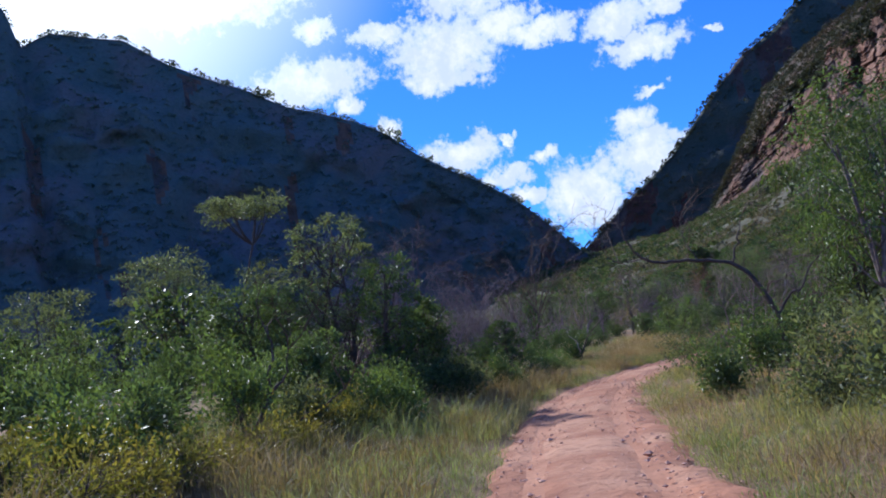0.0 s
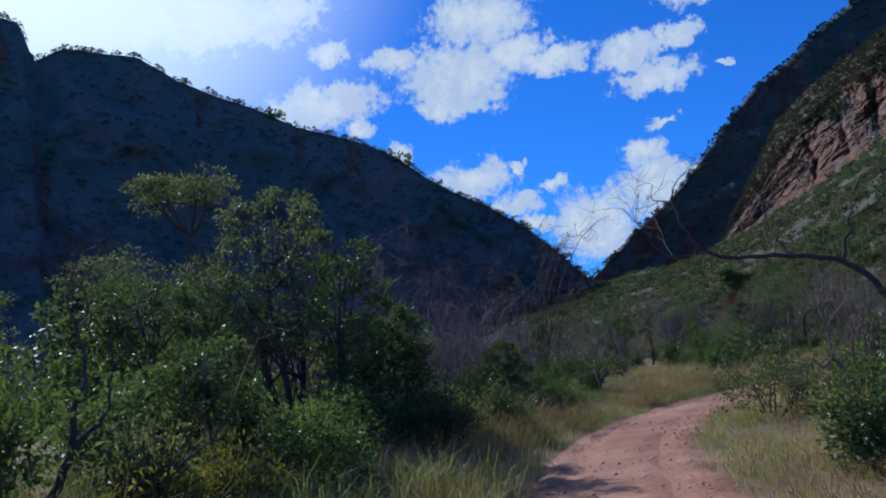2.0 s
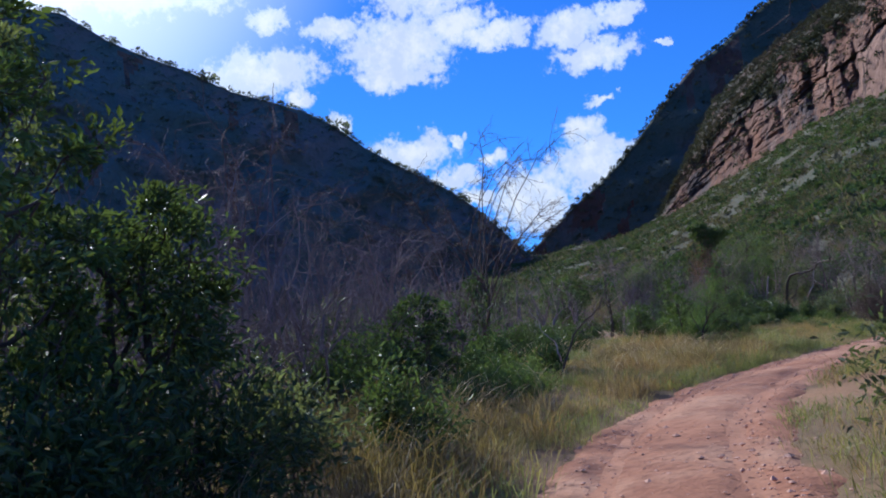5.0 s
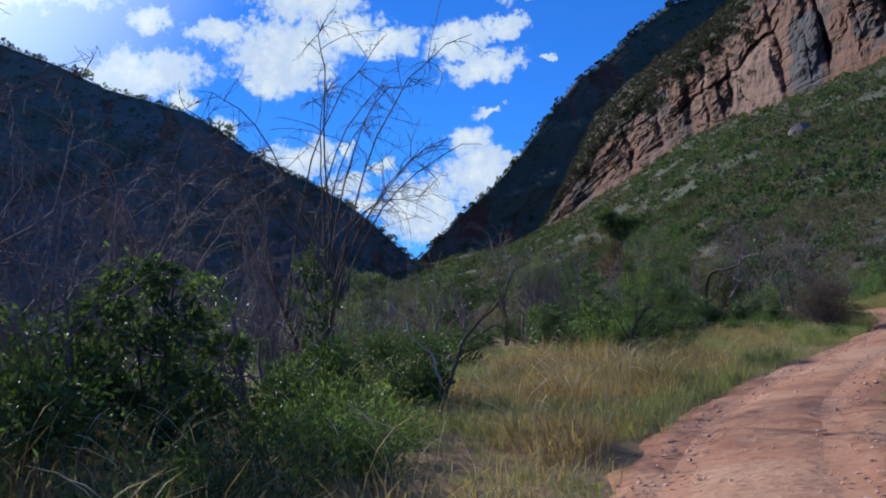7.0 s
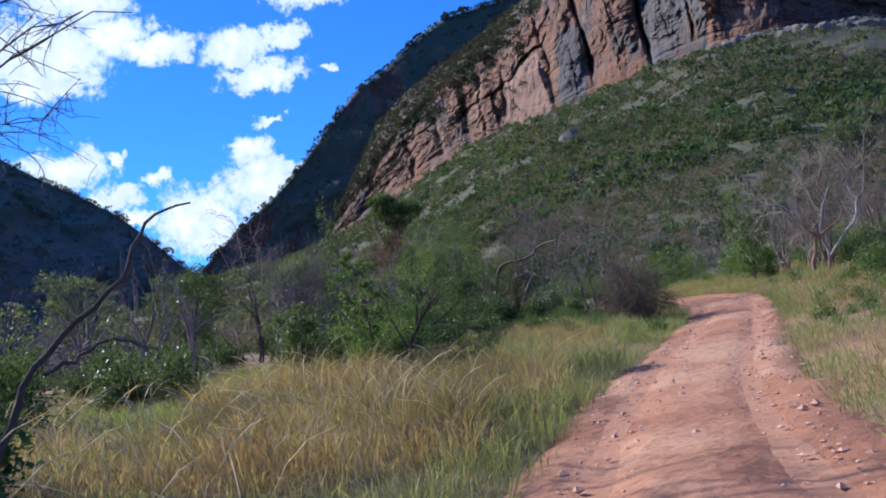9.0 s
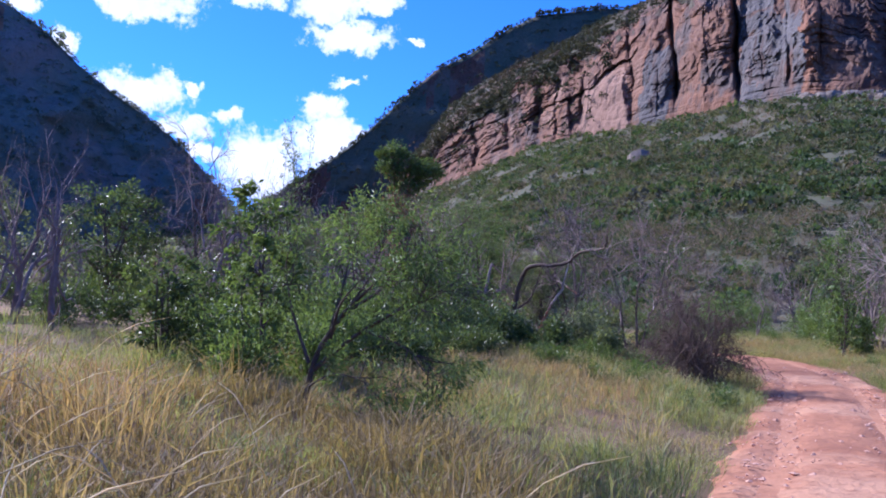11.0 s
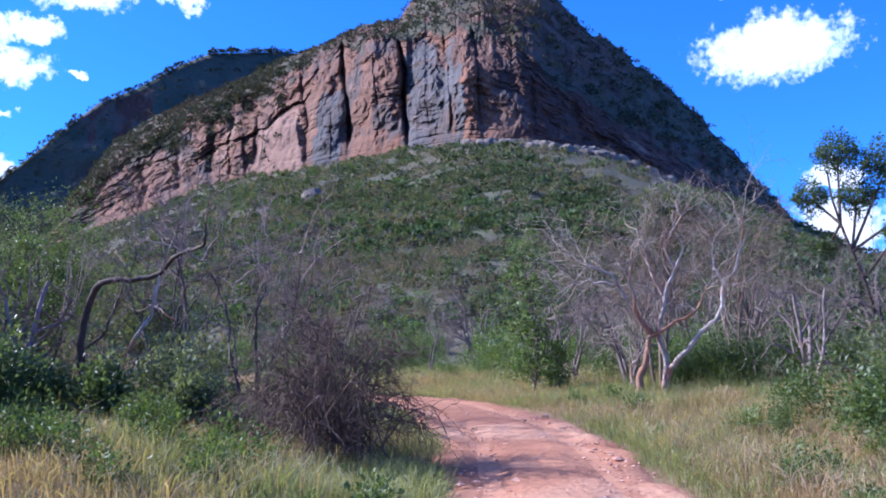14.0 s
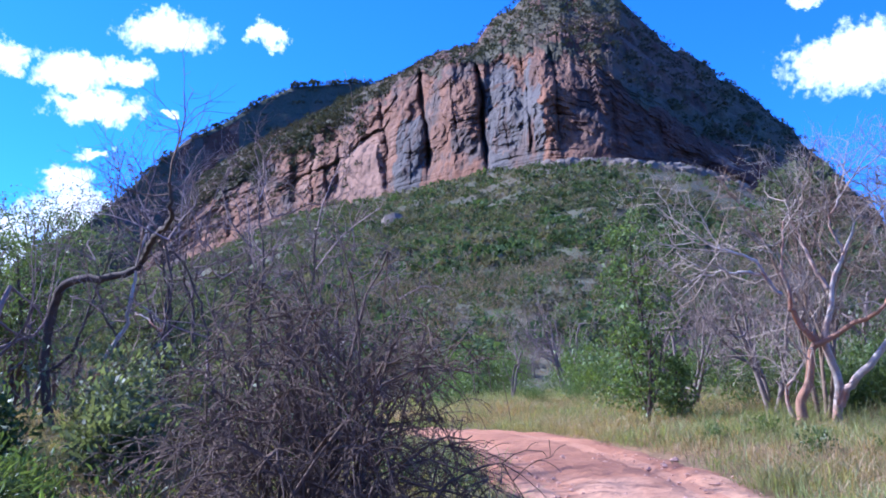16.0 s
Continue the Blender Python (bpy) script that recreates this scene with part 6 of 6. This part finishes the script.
# --- grass: sown along the track, thick near it and thinning out ---
def sow(n, s0, s1, lo, hi, patch, k):
    """n spots between two stretches of the track (0 to 1) and two distances from its middle (left is positive)."""
    i = (g.uniform(s0, s1, n) * (len(LINE) - 1)).astype(int)
    o = lo + (hi - lo) * g.random(n) ** 1.15
    x = LINE[i, 0] + LNORM[i, 0] * o + g.normal(0, 0.08, n)
    y = LINE[i, 1] + LNORM[i, 1] * o + g.normal(0, 0.08, n)
    worn = np.exp(-(((x - 29.2) * 0.86 + (y - 41.5) * 0.5) / 4.4) ** 2 - ((-(x - 29.2) * 0.5 + (y - 41.5) * 0.86) / 1.9) ** 2)
    ok = (g.random(n) > worn * np.clip(0.86 + 0.9 * fbm(x / 0.8, y / 0.8, 2, 3), 0.25, 1)) & (g.random(n) < np.clip(0.68 + patch * fbm(x / 1.7, y / 1.7, k, 3), 0.0, 1)) & (np.abs(offset(x, y)) > 1.35)
    return x[ok], y[ok]


LEFT_GRASS = (
    ("golden_grass", GRASS_GOLD, "tall dry golden grass beside the track", 4600, 0.455, 0.585, 1.8, 7.5, 0.25, 0.75, 17, 0.8, 1),
    ("golden_grass", GRASS_BROWN, "dry brown grass at the thicket's edge", 4500, 0.2, 0.47, 1.9, 5.5, 0.25, 0.65, 15, 0.8, 4),
    ("green_grass", GRASS_GREEN, "green grass beside the track", 9500, 0.22, 0.66, 1.35, 9, 0.15, 0.55, 15, 0.8, 2),
    ("green_grass", GRASS_GREEN, "short green grass in the clearing", 17000, 0.55, 0.9, 1.35, 13, 0.06, 0.24, 14, 0.8, 3),
    ("golden_grass", GRASS_GOLD, "dry golden grass in the clearing", 1700, 0.57, 0.9, 2.0, 13, 0.15, 0.42, 15, 0.8, 4),
)
CLEARING_GRASS = (
    ("green_grass", GRASS_GREEN, "soft green grass at the thicket's foot", 5500, 0.585, 0.75, 2.2, 8.5, 0.16, 0.4, 13, 0.8, 2),
    ("golden_grass", GRASS_GOLD, "pale dry tufts at the thicket's foot", 2600, 0.585, 0.75, 2.6, 8.5, 0.2, 0.45, 14, 0.8, 5),
    ("green_grass", GRASS_GREEN, "green grass among the golden grass", 2600, 0.45, 0.59, 1.8, 8, 0.2, 0.5, 13, 0.8, 0),
    ("golden_grass", GRASS_BROWN, "tall dry grass before the acacia bush", 2600, 0.55, 0.605, 2.3, 6.5, 0.25, 0.6, 17, 0.8, 3),
    ("golden_grass", GRASS_GOLD, "dry golden tufts in the clearing", 1300, 0.58, 0.69, 2.2, 9, 0.15, 0.4, 15, 0.8, 0),
    ("green_grass", GRASS_GREEN, "sparse grass before the thicket", 3400, 0.42, 0.64, 8.5, 20, 0.15, 0.4, 13, 0.9, 1),
    ("green_grass", GRASS_GREEN, "green grass beside the dead bush", 6500, 0.67, 0.8, 1.35, 6, 0.14, 0.42, 13, 0.7, 1),
    ("green_grass", GRASS_GREEN, "thin green grass at the thicket's foot", 3500, 0.43, 0.6, 6, 14, 0.15, 0.4, 15, 0.8, 5),
)
RIGHT_GRASS = (
    ("green_grass", GRASS_GREEN, "dense green grass along the last verge", 7500, 0.66, 0.86, -1.4, -7, 0.1, 0.36, 14, 0.8, 1),
    ("golden_grass", GRASS_GOLD, "dense pale dry grass along the last verge", 5500, 0.66, 0.86, -1.7, -8, 0.15, 0.42, 15, 0.8, 3),
    ("green_grass", GRASS_GREEN, "grass before the pale dead tree", 3600, 0.76, 0.92, -4, -14, 0.2, 0.5, 13, 0.9, 4),
    ("green_grass", GRASS_GREEN, "green grass beside the first bend", 3600, 0.2, 0.37, -1.35, -7, 0.12, 0.4, 14, 0.9, 4),
    ("golden_grass", GRASS_BROWN, "dry brown grass beside the first bend", 1800, 0.2, 0.37, -1.6, -8, 0.15, 0.45, 14, 0.9, 1),
    ("green_grass", GRASS_GREEN, "sparse grass beyond the verge", 3800, 0.64, 0.92, -6, -18, 0.15, 0.45, 13, 0.9, 2),
    ("green_grass", GRASS_GREEN, "green grass along the verge of the track", 9000, 0.22, 0.92, -1.35, -8, 0.1, 0.36, 14, 0.9, 0),
    ("golden_grass", GRASS_GOLD, "dry golden grass along the verge of the track", 4200, 0.22, 0.92, -1.7, -8, 0.15, 0.45, 14, 0.9, 5),
)
for name, mat, label, n, s0, s1, lo, hi, h0, h1, blades, bend, k in LEFT_GRASS + CLEARING_GRASS + RIGHT_GRASS:
    x, y = sow(n, s0, s1, lo, hi, 1.5 if mat is GRASS_GOLD else 0.9, k)
    tufts(name, g, x, y, g.uniform(h0, h1, len(x)) * (1 + 0.35 * fbm(x / 5, y / 5, k, 2)) * (1 + 0.45 * fbm(x / 0.9, y / 0.9, k, 2)).clip(0.35), blades, mat, label, spread=0.22, wide=0.0044, bend=bend, plume=0.35)
x, y = sow(950, 0.45, 0.585, 2.2, 7.5, 1.3, 1)
seed_stalks("seed_stalks", g, x, y, g.uniform(0.6, 1.1, len(x)), SEED_HEAD, "pale bowed seed stalks above the grass")


# --- weeds along the verge ---
weed = plant("herb", g, stems(8, 0.6, 0.6, 0.01), BARK, LEAF_LIGHT, "green leafy weed along the verge", "herb", 1, (5,), per=20, low=0, sigma=0.09, size=0.08, slim=0.4, plain=True, tall=0.5, **SHRUB)
place(weed, [(x, y, g.uniform(0.35, 0.75), g.uniform(0, 360)) for x, y in zip(*sow(60, 0.62, 0.8, -1.9, -6, 0.6, 2))] + [(x, y, g.uniform(0.4, 0.8), g.uniform(0, 360)) for x, y in zip(*sow(34, 0.66, 0.74, 1.6, 5, 0.6, 3))], "weeds along the verge")


# --- loose stones on the track ---
def pebbles(n):
    i = g.integers(120, len(LINE) - 150, n)
    o = np.clip(g.normal(0, 1, n), -2, 2) * 0.35 + np.sign(g.normal(0, 1, n)) * 1.0
    o = np.where(g.random(n) < 0.35, g.uniform(-1.2, 1.2, n), o)
    x, y = LINE[i, 0] + LNORM[i, 0] * o, LINE[i, 1] + LNORM[i, 1] * o
    s = g.gamma(1.5, 0.010, n) + 0.007
    oct_v = np.array([(1, 0, 0), (-0.9, 0.2, 0), (0.1, 1, 0.1), (-0.1, -0.9, 0), (0.1, 0.1, 0.75), (0, 0, -0.7)])
    oct_f = np.array([(0, 2, 4), (2, 1, 4), (1, 3, 4), (3, 0, 4), (2, 0, 5), (1, 2, 5), (3, 1, 5), (0, 3, 5)])
    t = g.uniform(0, 6.28, n)
    v = oct_v[None] * g.uniform(0.6, 1.3, (n, 6, 1)) * s[:, None, None] * np.array([1, 1, 0.6])
    c, k = np.cos(t)[:, None], np.sin(t)[:, None]
    v = np.stack([v[..., 0] * c - v[..., 1] * k + x[:, None], v[..., 0] * k + v[..., 1] * c + y[:, None], v[..., 2] + climb(x)[:, None] + 0.05 - 0.06 * (np.abs(o) > 1.15)[:, None] + 0 * c], -1)
    f = oct_f[None] + 6 * np.arange(n)[:, None, None]
    return tagged(new("road_gravel", mesh_from("road_gravel", v.reshape(-1, 3), f.reshape(-1, 3), STONE, False)), "loose stones and gravel on the dirt track", "gravel", kind="stuff")


pebbles(5500)
